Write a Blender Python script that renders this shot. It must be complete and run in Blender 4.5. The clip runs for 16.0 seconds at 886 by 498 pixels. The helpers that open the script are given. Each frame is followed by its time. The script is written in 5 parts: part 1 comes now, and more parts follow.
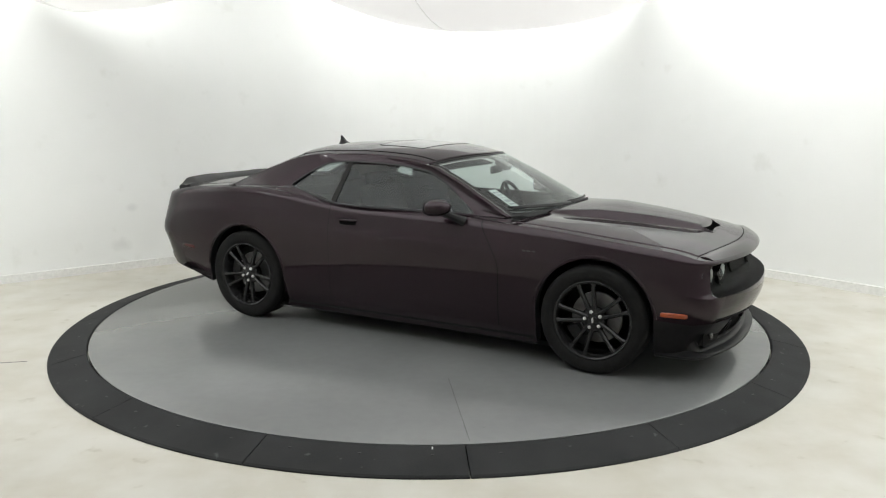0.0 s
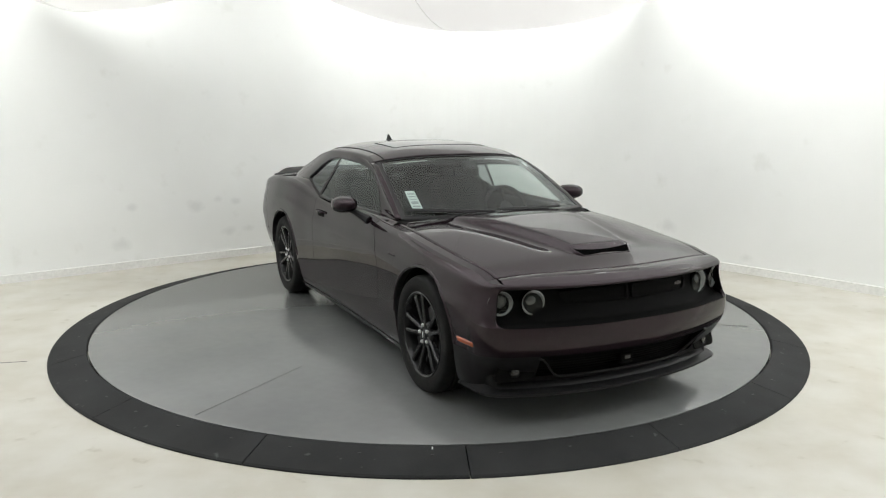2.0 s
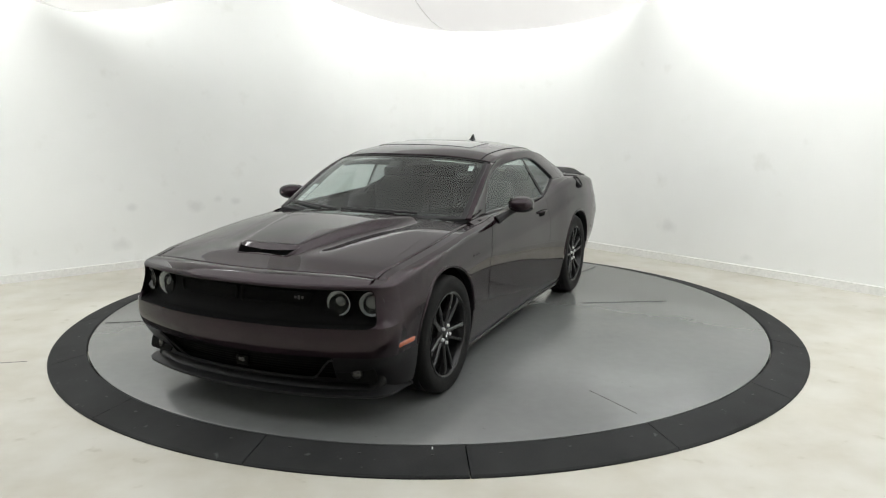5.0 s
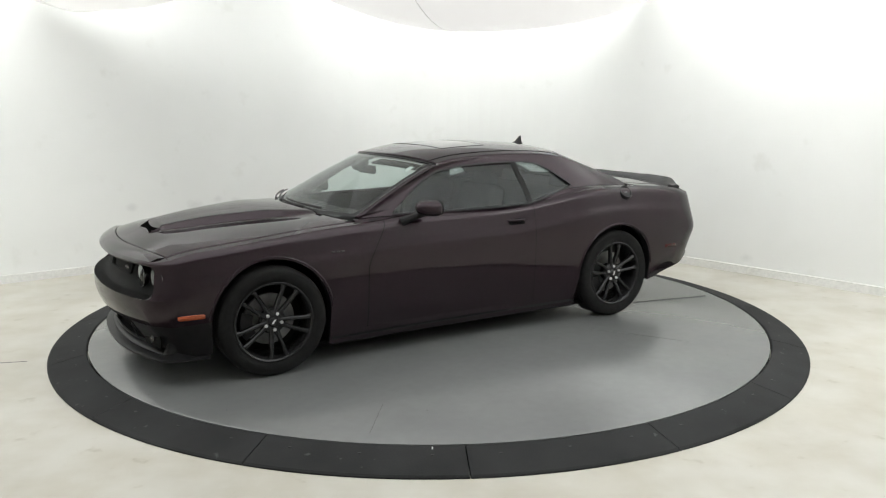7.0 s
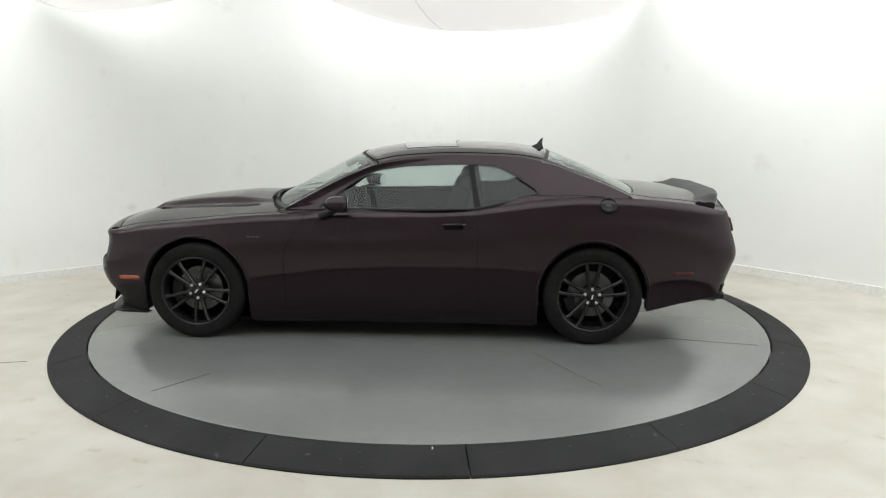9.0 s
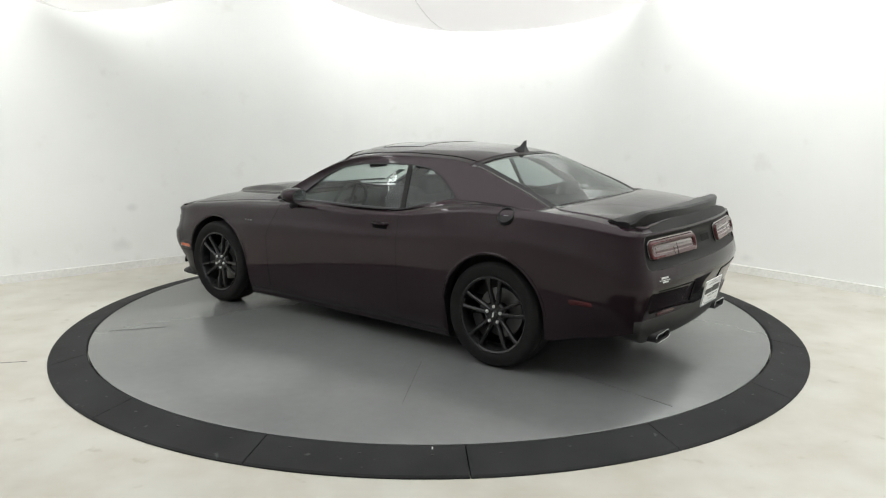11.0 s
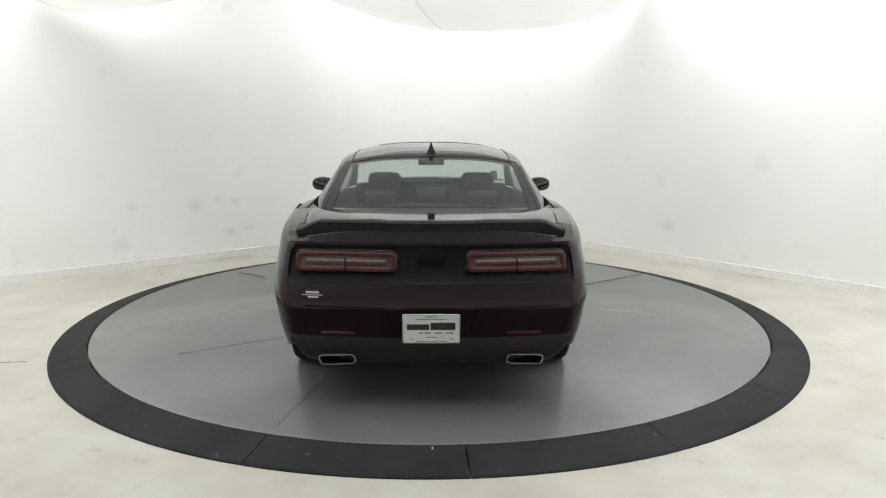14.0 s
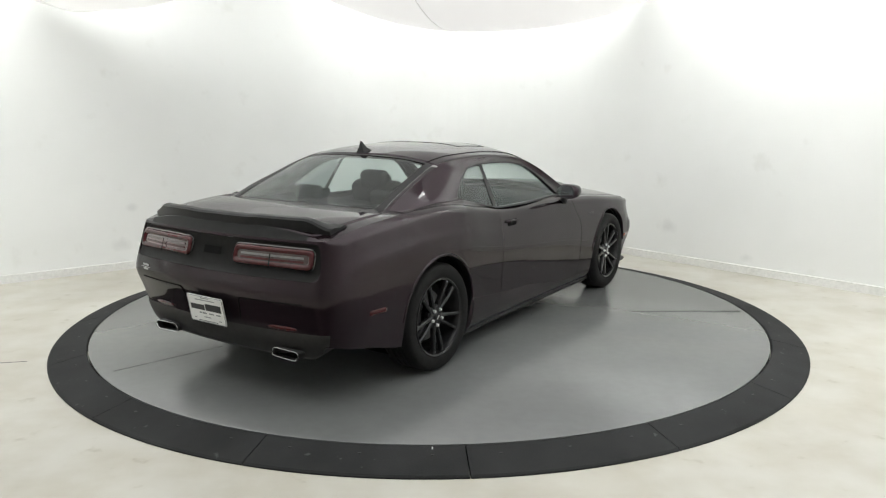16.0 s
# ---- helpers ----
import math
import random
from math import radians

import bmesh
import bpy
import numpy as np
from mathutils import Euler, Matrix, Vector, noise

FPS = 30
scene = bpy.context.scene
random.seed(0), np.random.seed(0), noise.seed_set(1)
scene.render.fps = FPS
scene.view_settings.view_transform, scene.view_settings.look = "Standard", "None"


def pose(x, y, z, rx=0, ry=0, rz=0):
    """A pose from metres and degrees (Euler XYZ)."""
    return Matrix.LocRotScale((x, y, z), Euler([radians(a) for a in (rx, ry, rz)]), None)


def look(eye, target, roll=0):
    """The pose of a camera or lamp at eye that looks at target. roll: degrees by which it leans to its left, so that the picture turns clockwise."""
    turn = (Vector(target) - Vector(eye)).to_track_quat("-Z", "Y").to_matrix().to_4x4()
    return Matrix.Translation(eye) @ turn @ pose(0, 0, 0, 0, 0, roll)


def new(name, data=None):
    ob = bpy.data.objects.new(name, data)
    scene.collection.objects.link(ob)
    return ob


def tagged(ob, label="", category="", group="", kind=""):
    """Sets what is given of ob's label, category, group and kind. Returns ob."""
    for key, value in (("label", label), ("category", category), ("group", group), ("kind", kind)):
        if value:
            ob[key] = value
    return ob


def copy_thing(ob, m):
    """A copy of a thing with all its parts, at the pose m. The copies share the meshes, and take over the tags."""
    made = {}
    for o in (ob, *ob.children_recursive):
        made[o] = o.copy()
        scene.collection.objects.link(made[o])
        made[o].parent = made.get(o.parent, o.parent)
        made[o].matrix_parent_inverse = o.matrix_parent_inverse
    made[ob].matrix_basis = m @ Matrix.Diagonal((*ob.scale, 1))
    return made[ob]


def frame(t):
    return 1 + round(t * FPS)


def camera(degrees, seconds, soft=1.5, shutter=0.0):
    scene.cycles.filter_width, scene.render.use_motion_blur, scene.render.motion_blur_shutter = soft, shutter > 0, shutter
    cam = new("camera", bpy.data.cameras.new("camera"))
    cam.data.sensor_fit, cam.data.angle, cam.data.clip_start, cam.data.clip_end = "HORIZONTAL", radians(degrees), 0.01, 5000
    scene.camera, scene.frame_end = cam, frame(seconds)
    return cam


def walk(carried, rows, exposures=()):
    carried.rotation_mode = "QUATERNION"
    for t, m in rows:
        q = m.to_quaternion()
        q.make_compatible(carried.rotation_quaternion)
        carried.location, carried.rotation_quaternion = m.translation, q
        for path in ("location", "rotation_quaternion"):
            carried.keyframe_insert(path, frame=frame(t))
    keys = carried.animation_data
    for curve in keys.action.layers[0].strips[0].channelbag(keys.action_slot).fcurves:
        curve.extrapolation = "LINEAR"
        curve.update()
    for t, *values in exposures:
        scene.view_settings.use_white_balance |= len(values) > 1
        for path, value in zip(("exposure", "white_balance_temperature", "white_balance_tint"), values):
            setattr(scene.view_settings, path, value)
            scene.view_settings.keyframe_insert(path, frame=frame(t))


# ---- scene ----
# ---------------------------------------------------------------- camera
cam = camera(59.72, 16.0, soft=1.2)
EYE = Vector((0.0, -6.4555, 1.7772))
PAN, TILT = radians(0.873), radians(10.343)
AIM = EYE + Vector((math.sin(PAN) * math.cos(TILT), math.cos(PAN) * math.cos(TILT), -math.sin(TILT)))
walk(cam, [(0.0, look(EYE, AIM, 0.16)), (16.0, look(EYE, AIM, 0.16))])

# ---------------------------------------------------------------- light
world = bpy.data.worlds.new("world")
world.use_nodes = True
world.node_tree.nodes["Background"].inputs[0].default_value = (0.8, 0.85, 0.9, 1)
world.node_tree.nodes["Background"].inputs[1].default_value = 0.05
scene.world = world
scene.view_settings.exposure = 0.46
# glow of the seen fabric, then of added unseen panels and wall washes
FABRIC_GLOW, ADDED_PANEL_GLOW, ADDED_WASH_GLOW = 0.44, 1.12, 9.6

TABLE_Z = 0.063      # top of the turntable
R_DISC, R_RING = 2.705, 2.966


# ---------------------------------------------------------------- materials
def node_mat(name):
    m = bpy.data.materials.new(name)
    m.use_nodes = True
    return m, m.node_tree.nodes, m.node_tree.links, m.node_tree.nodes["Principled BSDF"]


def noise_ramp(nodes, links, scale, lo, hi, detail=6.0, coords="Object", p0=0.3, p1=0.7, stretch=None):
    tc = nodes.new("ShaderNodeTexCoord")
    nz = nodes.new("ShaderNodeTexNoise")
    nz.inputs["Scale"].default_value = scale
    nz.inputs["Detail"].default_value = detail
    src = tc.outputs[coords]
    if stretch:
        mp = nodes.new("ShaderNodeMapping")
        mp.inputs["Scale"].default_value = stretch
        links.new(src, mp.inputs["Vector"])
        src = mp.outputs["Vector"]
    links.new(src, nz.inputs["Vector"])
    rp = nodes.new("ShaderNodeValToRGB")
    rp.color_ramp.elements[0].position, rp.color_ramp.elements[0].color = p0, (*lo, 1)
    rp.color_ramp.elements[1].position, rp.color_ramp.elements[1].color = p1, (*hi, 1)
    links.new(nz.outputs["Fac"], rp.inputs["Fac"])
    return nz, rp


def mix_color(nodes, links, a, b, fac, mode="MULTIPLY"):
    mx = nodes.new("ShaderNodeMix")
    mx.data_type, mx.blend_type = "RGBA", mode
    mx.inputs["Factor"].default_value = fac
    links.new(a, mx.inputs["A"])
    links.new(b, mx.inputs["B"])
    return mx.outputs["Result"]


def add_bump(nodes, links, bsdf, height, strength, dist=0.002):
    b = nodes.new("ShaderNodeBump")
    b.inputs["Strength"].default_value, b.inputs["Distance"].default_value = strength, dist
    links.new(height, b.inputs["Height"])
    links.new(b.outputs["Normal"], bsdf.inputs["Normal"])


def surface(name, lo, hi, scale, rough, bump=0.15, metallic=0.0, fine=None, coat=0.0, spec=0.5):
    m, nodes, links, b = node_mat(name)
    nz, rp = noise_ramp(nodes, links, scale, lo, hi)
    out = rp.outputs["Color"]
    nf, rf = noise_ramp(nodes, links, fine or scale * 12, (0.86,) * 3, (1.0,) * 3)
    out = mix_color(nodes, links, out, rf.outputs["Color"], 0.8)
    links.new(out, b.inputs["Base Color"])
    b.inputs["Roughness"].default_value = rough
    b.inputs["Metallic"].default_value = metallic
    b.inputs["Coat Weight"].default_value = coat
    b.inputs["Specular IOR Level"].default_value = spec
    if bump:
        add_bump(nodes, links, b, nf.outputs["Fac"], bump)
    return m


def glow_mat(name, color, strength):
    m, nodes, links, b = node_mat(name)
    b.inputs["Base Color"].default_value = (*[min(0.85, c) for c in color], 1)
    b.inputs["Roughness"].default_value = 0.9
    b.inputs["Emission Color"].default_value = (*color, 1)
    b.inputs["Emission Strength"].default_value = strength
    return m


def paint_mat():
    m, nodes, links, b = node_mat("purple_metallic_paint")
    nz, rp = noise_ramp(nodes, links, 900, (0.0125, 0.0072, 0.0098), (0.036, 0.0215, 0.0285), 2.0)
    links.new(rp.outputs["Color"], b.inputs["Base Color"])
    b.inputs["Metallic"].default_value = 0.6
    b.inputs["Roughness"].default_value = 0.34
    b.inputs["Specular Tint"].default_value = (0.16, 0.12, 0.14, 1)
    b.inputs["Specular IOR Level"].default_value = 0.0
    b.inputs["Coat Weight"].default_value = 0.9
    b.inputs["Coat Roughness"].default_value = 0.035
    b.inputs["Coat IOR"].default_value = 1.4
    return m


def glass_mat(name, tint, gloss=0.035):
    """A thin pane: tinted see-through with a reflection that grows towards grazing angles."""
    m, nodes, links, b = node_mat(name)
    nodes.remove(b)
    out = nodes["Material Output"]
    tr = nodes.new("ShaderNodeBsdfTransparent")
    tr.inputs["Color"].default_value = (*tint, 1)
    gl = nodes.new("ShaderNodeBsdfGlossy")
    gl.inputs["Roughness"].default_value = 0.0
    gl.inputs["Color"].default_value = (0.93, 0.97, 0.96, 1)
    lw = nodes.new("ShaderNodeLayerWeight")
    lw.inputs["Blend"].default_value = 0.5
    pw = nodes.new("ShaderNodeMath")
    pw.operation = "POWER"
    pw.inputs[1].default_value = 5.0
    links.new(lw.outputs["Facing"], pw.inputs[0])
    fr = nodes.new("ShaderNodeMapRange")
    fr.inputs["To Min"].default_value, fr.inputs["To Max"].default_value = gloss, 0.95
    links.new(pw.outputs["Value"], fr.inputs["Value"])
    mx = nodes.new("ShaderNodeMixShader")
    links.new(fr.outputs["Result"], mx.inputs["Fac"])
    links.new(tr.outputs["BSDF"], mx.inputs[1])
    links.new(gl.outputs["BSDF"], mx.inputs[2])
    links.new(mx.outputs["Shader"], out.inputs["Surface"])
    return m


SCUFFS = [(-3.33, 2.09, 0.68, 0.06), (-3.45, 2.00, 0.28, 0.10), (-2.74, 2.53, 0.65, 0.09), (-2.53, 2.68, 0.71, 0.05), (-2.35, 2.82, 0.67, 0.05), (-2.44, 2.76, 0.32, 0.07), (-2.24, 2.91, 0.33, 0.06), (2.79, 2.54, 0.41, 0.10), (3.45, 1.80, 0.17, 0.06)]


def wall_mat():
    m, nodes, links, b = node_mat("white_wall_paint")
    nz, rp = noise_ramp(nodes, links, 0.9, (0.86, 0.87, 0.855), (0.91, 0.92, 0.905), 3.0)
    ns, rs = noise_ramp(nodes, links, 3.2, (0.90, 0.895, 0.88), (1, 1, 1), 7.0, p0=0.26, p1=0.37)
    out = mix_color(nodes, links, rp.outputs["Color"], rs.outputs["Color"], 0.6)
    # scuffs left on the paint: x, y, z, radius
    tc = nodes.new("ShaderNodeTexCoord")
    grain, _ = noise_ramp(nodes, links, 9.0, (0, 0, 0), (1, 1, 1), 5.0)
    for x, y, z, rad in SCUFFS:
        mp = nodes.new("ShaderNodeMapping")
        mp.vector_type = "TEXTURE"
        mp.inputs["Location"].default_value = (x, y, z)
        mp.inputs["Scale"].default_value = (1.3, 1.3, 0.8)
        links.new(tc.outputs["Object"], mp.inputs["Vector"])
        ln = nodes.new("ShaderNodeVectorMath")
        ln.operation = "LENGTH"
        links.new(mp.outputs["Vector"], ln.inputs[0])
        wob = nodes.new("ShaderNodeMath")
        wob.operation = "MULTIPLY_ADD"
        wob.inputs[1].default_value = rad * 1.6
        links.new(grain.outputs["Fac"], wob.inputs[0])
        links.new(ln.outputs["Value"], wob.inputs[2])
        rp2 = nodes.new("ShaderNodeMapRange")
        rp2.inputs["From Min"].default_value, rp2.inputs["From Max"].default_value = rad * 1.0, rad * 1.9
        rp2.inputs["To Min"].default_value, rp2.inputs["To Max"].default_value = 0.90, 1.0
        links.new(wob.outputs["Value"], rp2.inputs["Value"])
        out = mix_color(nodes, links, out, rp2.outputs["Result"], 1.0)
    links.new(out, b.inputs["Base Color"])
    b.inputs["Roughness"].default_value = 0.75
    add_bump(nodes, links, b, ns.outputs["Fac"], 0.1, 0.004)
    return m


def floor_mat():
    m, nodes, links, b = node_mat("pale_sealed_concrete")
    nz, rp = noise_ramp(nodes, links, 0.8, (0.53, 0.515, 0.46), (0.62, 0.605, 0.55), 8.0)
    ns, rs = noise_ramp(nodes, links, 3.5, (0.90, 0.885, 0.85), (1, 1, 1), 9.0, p0=0.35, p1=0.6)
    nk, rk = noise_ramp(nodes, links, 1.6, (0.90, 0.88, 0.84), (1, 1, 1), 10.0, p0=0.40, p1=0.55, stretch=(1, 1.3, 1))
    out = mix_color(nodes, links, rp.outputs["Color"], rs.outputs["Color"], 0.8)
    out = mix_color(nodes, links, out, rk.outputs["Color"], 0.6)
    nb, rb = noise_ramp(nodes, links, 7.0, (0.80, 0.78, 0.74), (1, 1, 1), 8.0, p0=0.27, p1=0.36)
    out = mix_color(nodes, links, out, rb.outputs["Color"], 0.7)
    links.new(out, b.inputs["Base Color"])
    b.inputs["Roughness"].default_value = 0.5
    add_bump(nodes, links, b, ns.outputs["Fac"], 0.08, 0.003)
    return m


def disc_mat():
    m, nodes, links, b = node_mat("grey_painted_deck")
    nz, rp = noise_ramp(nodes, links, 1.3, (0.140, 0.145, 0.145), (0.165, 0.170, 0.168), 5.0)
    ns, rs = noise_ramp(nodes, links, 14, (0.93, 0.93, 0.93), (1, 1, 1), 6.0)
    out = mix_color(nodes, links, rp.outputs["Color"], rs.outputs["Color"], 0.8)
    links.new(out, b.inputs["Base Color"])
    nd, rd = noise_ramp(nodes, links, 26, (0.45, 0.45, 0.45), (1, 1, 1), 2.0, p0=0.17, p1=0.22)
    out = mix_color(nodes, links, out, rd.outputs["Color"], 0.8)
    links.new(out, b.inputs["Base Color"])
    b.inputs["Roughness"].default_value = 0.21
    b.inputs["IOR"].default_value = 1.58
    add_bump(nodes, links, b, ns.outputs["Fac"], 0.03, 0.002)
    return m


MAT = dict(
    wall=wall_mat(), floor=floor_mat(), disc=disc_mat(), paint=paint_mat(),
    dark_wall=surface("grey_back_wall", (0.60, 0.60, 0.59), (0.68, 0.68, 0.67), 0.7, 0.8),
    skirting=surface("white_skirting", (0.84, 0.84, 0.81), (0.90, 0.90, 0.88), 3, 0.5, 0.05),
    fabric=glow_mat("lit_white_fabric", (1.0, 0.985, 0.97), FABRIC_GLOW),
    # face of the wall washes, light sources added out of view
    softbox=glow_mat("added_wash_face", (0.985, 1.0, 0.99), ADDED_WASH_GLOW),
    # glow of the extra panels added out of view
    added_fabric=glow_mat("added_glow_fabric", (0.985, 1.0, 0.99), ADDED_PANEL_GLOW),
    black=surface("black_plastic", (0.008, 0.008, 0.009), (0.013, 0.013, 0.014), 20, 0.45, 0.1, spec=0.3),
    gloss_black=surface("gloss_black", (0.006, 0.006, 0.007), (0.010, 0.010, 0.011), 20, 0.12, 0.0, coat=1.0),
    mesh=surface("black_mesh", (0.002, 0.002, 0.002), (0.006, 0.006, 0.006), 300, 0.6, 0.3, spec=0.06),
    void=surface("dark_gap", (0.003, 0.003, 0.003), (0.005, 0.005, 0.005), 10, 0.9, 0.0, spec=0.1),
    tyre=surface("tyre_rubber", (0.006, 0.006, 0.006), (0.011, 0.011, 0.011), 30, 0.75, 0.3, spec=0.2),
    rim=surface("black_alloy", (0.026, 0.026, 0.027), (0.038, 0.038, 0.040), 15, 0.26, 0.0, metallic=0.5),
    steel=surface("brake_steel", (0.13, 0.13, 0.13), (0.20, 0.20, 0.20), 12, 0.4, 0.0, metallic=0.9),
    chrome=surface("chrome", (0.55, 0.55, 0.56), (0.62, 0.62, 0.63), 8, 0.12, 0.0, metallic=1.0),
    interior=surface("black_interior", (0.006, 0.006, 0.0065), (0.011, 0.011, 0.0115), 25, 0.8, 0.2, spec=0.2),
    glass=glass_mat("windscreen_glass", (0.76, 0.82, 0.80), 0.055),
    # deeper tint stands in for the dim cabin behind the quarter window
    dark_glass=glass_mat("deepened_tint_glass", (0.46, 0.51, 0.51), 0.045),
    tinted=glass_mat("tinted_glass", (0.70, 0.77, 0.76), 0.04),
    lens=glass_mat("clear_lens", (0.9, 0.92, 0.92), 0.02),
    red=surface("red_lens", (0.048, 0.008, 0.010), (0.072, 0.012, 0.014), 30, 0.25, 0.0, coat=0.2, spec=0.25),
    pale_red=surface("pale_lens", (0.15, 0.135, 0.135), (0.20, 0.18, 0.18), 30, 0.2, 0.0, coat=0.25, spec=0.3),
    dark_red=surface("dark_red_lens", (0.045, 0.005, 0.007), (0.07, 0.008, 0.010), 30, 0.25, 0.0, coat=0.25, spec=0.3),
    amber=surface("amber_lens", (0.32, 0.055, 0.012), (0.40, 0.075, 0.018), 30, 0.25, 0.0, coat=1.0),
    white=surface("white_plastic", (0.80, 0.81, 0.80), (0.86, 0.87, 0.86), 20, 0.4, 0.0),
    paper=surface("pale_paper", (0.55, 0.62, 0.60), (0.66, 0.72, 0.70), 40, 0.6, 0.0),
    ink=surface("dark_ink", (0.02, 0.02, 0.022), (0.03, 0.03, 0.032), 20, 0.5, 0.0),
    grey_ink=surface("grey_ink", (0.22, 0.24, 0.25), (0.30, 0.31, 0.32), 20, 0.5, 0.0),
    silver=surface("silver_sticker", (0.5, 0.5, 0.5), (0.6, 0.6, 0.6), 20, 0.3, 0.0, metallic=0.4),
)


# ---------------------------------------------------------------- mesh helpers
def mesh_ob(name, verts, faces, mat, parent=None, label="", smooth=True):
    me = bpy.data.meshes.new(name)
    me.from_pydata([tuple(v) for v in verts], [], [tuple(f) for f in faces])
    me.validate()
    bm = bmesh.new()
    bm.from_mesh(me)
    bmesh.ops.remove_doubles(bm, verts=bm.verts, dist=1e-5)
    bmesh.ops.recalc_face_normals(bm, faces=bm.faces)
    bm.to_mesh(me)
    bm.free()
    if smooth:
        me.polygons.foreach_set("use_smooth", [True] * len(me.polygons))
    me.materials.append(mat)
    ob = new(name, me)
    ob.parent = parent
    if label:
        tagged(ob, label)
    return ob


def part(name, bm, mat, parent, label="", smooth=False, sharp=0.6):
    me = bpy.data.meshes.new(name)
    bmesh.ops.recalc_face_normals(bm, faces=bm.faces)
    if smooth:
        for e in bm.edges:
            if len(e.link_faces) == 2 and e.calc_face_angle() > sharp:
                e.smooth = False
        for f in bm.faces:
            f.smooth = True
    bm.to_mesh(me)
    bm.free()
    me.materials.append(mat)
    ob = new(name, me)
    ob.parent = parent
    if label:
        tagged(ob, label)
    return ob


def grid_faces(nr, nc, off=0, close=False):
    f = []
    for i in range(nr - 1):
        for j in range(nc if close else nc - 1):
            k = (j + 1) % nc
            f.append((off + i * nc + j, off + i * nc + k, off + (i + 1) * nc + k, off + (i + 1) * nc + j))
    return f


def sheet(name, rows, mat, parent=None, label="", thick=0.0, smooth=True):
    """A grid of points as a smooth sheet, with thickness if given."""
    nr, nc = len(rows), len(rows[0])
    ob = mesh_ob(name, [p for r in rows for p in r], grid_faces(nr, nc), mat, parent, label, smooth)
    if thick:
        md = ob.modifiers.new("thickness", "SOLIDIFY")
        md.thickness, md.offset = thick, -1
    return ob


def crisp(ob, angle=0.5):
    """Mark the edges sharper than an angle, so that faces do not shade into one another."""
    bm = bmesh.new()
    bm.from_mesh(ob.data)
    for e in bm.edges:
        if len(e.link_faces) == 2 and e.calc_face_angle() > angle:
            e.smooth = False
    bm.to_mesh(ob.data)
    bm.free()
    return ob


def box_bm(sx, sy, sz, bevel=0.0, seg=2, m=None):
    bm = bmesh.new()
    bmesh.ops.create_cube(bm, size=1.0)
    bmesh.ops.scale(bm, vec=(sx, sy, sz), verts=bm.verts)
    if bevel:
        bmesh.ops.bevel(bm, geom=bm.edges[:], offset=bevel, segments=seg, profile=0.5, affect="EDGES")
    if m is not None:
        bm.transform(m)
    return bm


def prism_bm(outline, depth, bevel=0.0, m=None, seg=2):
    """A closed outline in x, y, raised by depth along z."""
    bm = bmesh.new()
    vs = [bm.verts.new((x, y, 0)) for x, y in outline]
    f = bm.faces.new(vs)
    r = bmesh.ops.extrude_face_region(bm, geom=[f])
    bmesh.ops.translate(bm, vec=(0, 0, depth), verts=[g for g in r["geom"] if isinstance(g, bmesh.types.BMVert)])
    if bevel:
        bmesh.ops.bevel(bm, geom=bm.edges[:], offset=bevel, segments=seg, profile=0.5, affect="EDGES")
    if m is not None:
        bm.transform(m)
    return bm


def lathe_bm(profile, seg=48, m=None):
    """Profile of (radius, height) turned round z."""
    bm = bmesh.new()
    rings = []
    for r, z in profile:
        rings.append([bm.verts.new((r * math.cos(2 * math.pi * k / seg), r * math.sin(2 * math.pi * k / seg), z)) for k in range(seg)])
    for a, b in zip(rings, rings[1:]):
        for k in range(seg):
            bm.faces.new((a[k], a[(k + 1) % seg], b[(k + 1) % seg], b[k]))
    if m is not None:
        bm.transform(m)
    return bm


def tube_bm(points, radius, seg=8, closed=False):
    bm = bmesh.new()
    pts = [Vector(p) for p in points]
    n = len(pts)
    rings = []
    for i, p in enumerate(pts):
        a = pts[(i - 1) % n] if (closed or i) else p
        b = pts[(i + 1) % n] if (closed or i < n - 1) else p
        t = (b - a).normalized()
        u = t.cross(Vector((0, 0, 1)))
        if u.length < 1e-3:
            u = t.cross(Vector((1, 0, 0)))
        u.normalize()
        w = t.cross(u)
        r = radius[i] if isinstance(radius, (list, tuple)) else radius
        rings.append([bm.verts.new(p + r * (math.cos(2 * math.pi * k / seg) * u + math.sin(2 * math.pi * k / seg) * w)) for k in range(seg)])
    pairs = list(zip(rings, rings[1:])) + ([(rings[-1], rings[0])] if closed else [])
    for a, b in pairs:
        for k in range(seg):
            bm.faces.new((a[k], a[(k + 1) % seg], b[(k + 1) % seg], b[k]))
    if not closed:
        bm.faces.new(rings[0])
        bm.faces.new(rings[-1])
    return bm


def curve_at(keys, x):
    """Smooth curve through keys (x, values...), sorted by falling or rising x."""
    ks = sorted(keys)
    xs = [k[0] for k in ks]
    x = min(max(x, xs[0]), xs[-1])
    i = min(max(int(np.searchsorted(xs, x)) - 1, 0), len(ks) - 2)
    h = xs[i + 1] - xs[i]
    t = (x - xs[i]) / h
    out = []
    for c in range(1, len(ks[0])):
        d = [(ks[j + 1][c] - ks[j][c]) / (xs[j + 1] - xs[j]) for j in range(len(ks) - 1)]

        def slope(j):
            if j == 0:
                return d[0]
            if j == len(ks) - 1:
                return d[-1]
            return 0.0 if d[j - 1] * d[j] <= 0 else 2 * d[j - 1] * d[j] / (d[j - 1] + d[j])
        m0, m1 = slope(i) * h, slope(i + 1) * h
        a, b = ks[i][c], ks[i + 1][c]
        out.append((2 * t**3 - 3 * t**2 + 1) * a + (t**3 - 2 * t**2 + t) * m0 + (-2 * t**3 + 3 * t**2) * b + (t**3 - t**2) * m1)
    return out[0] if len(out) == 1 else out


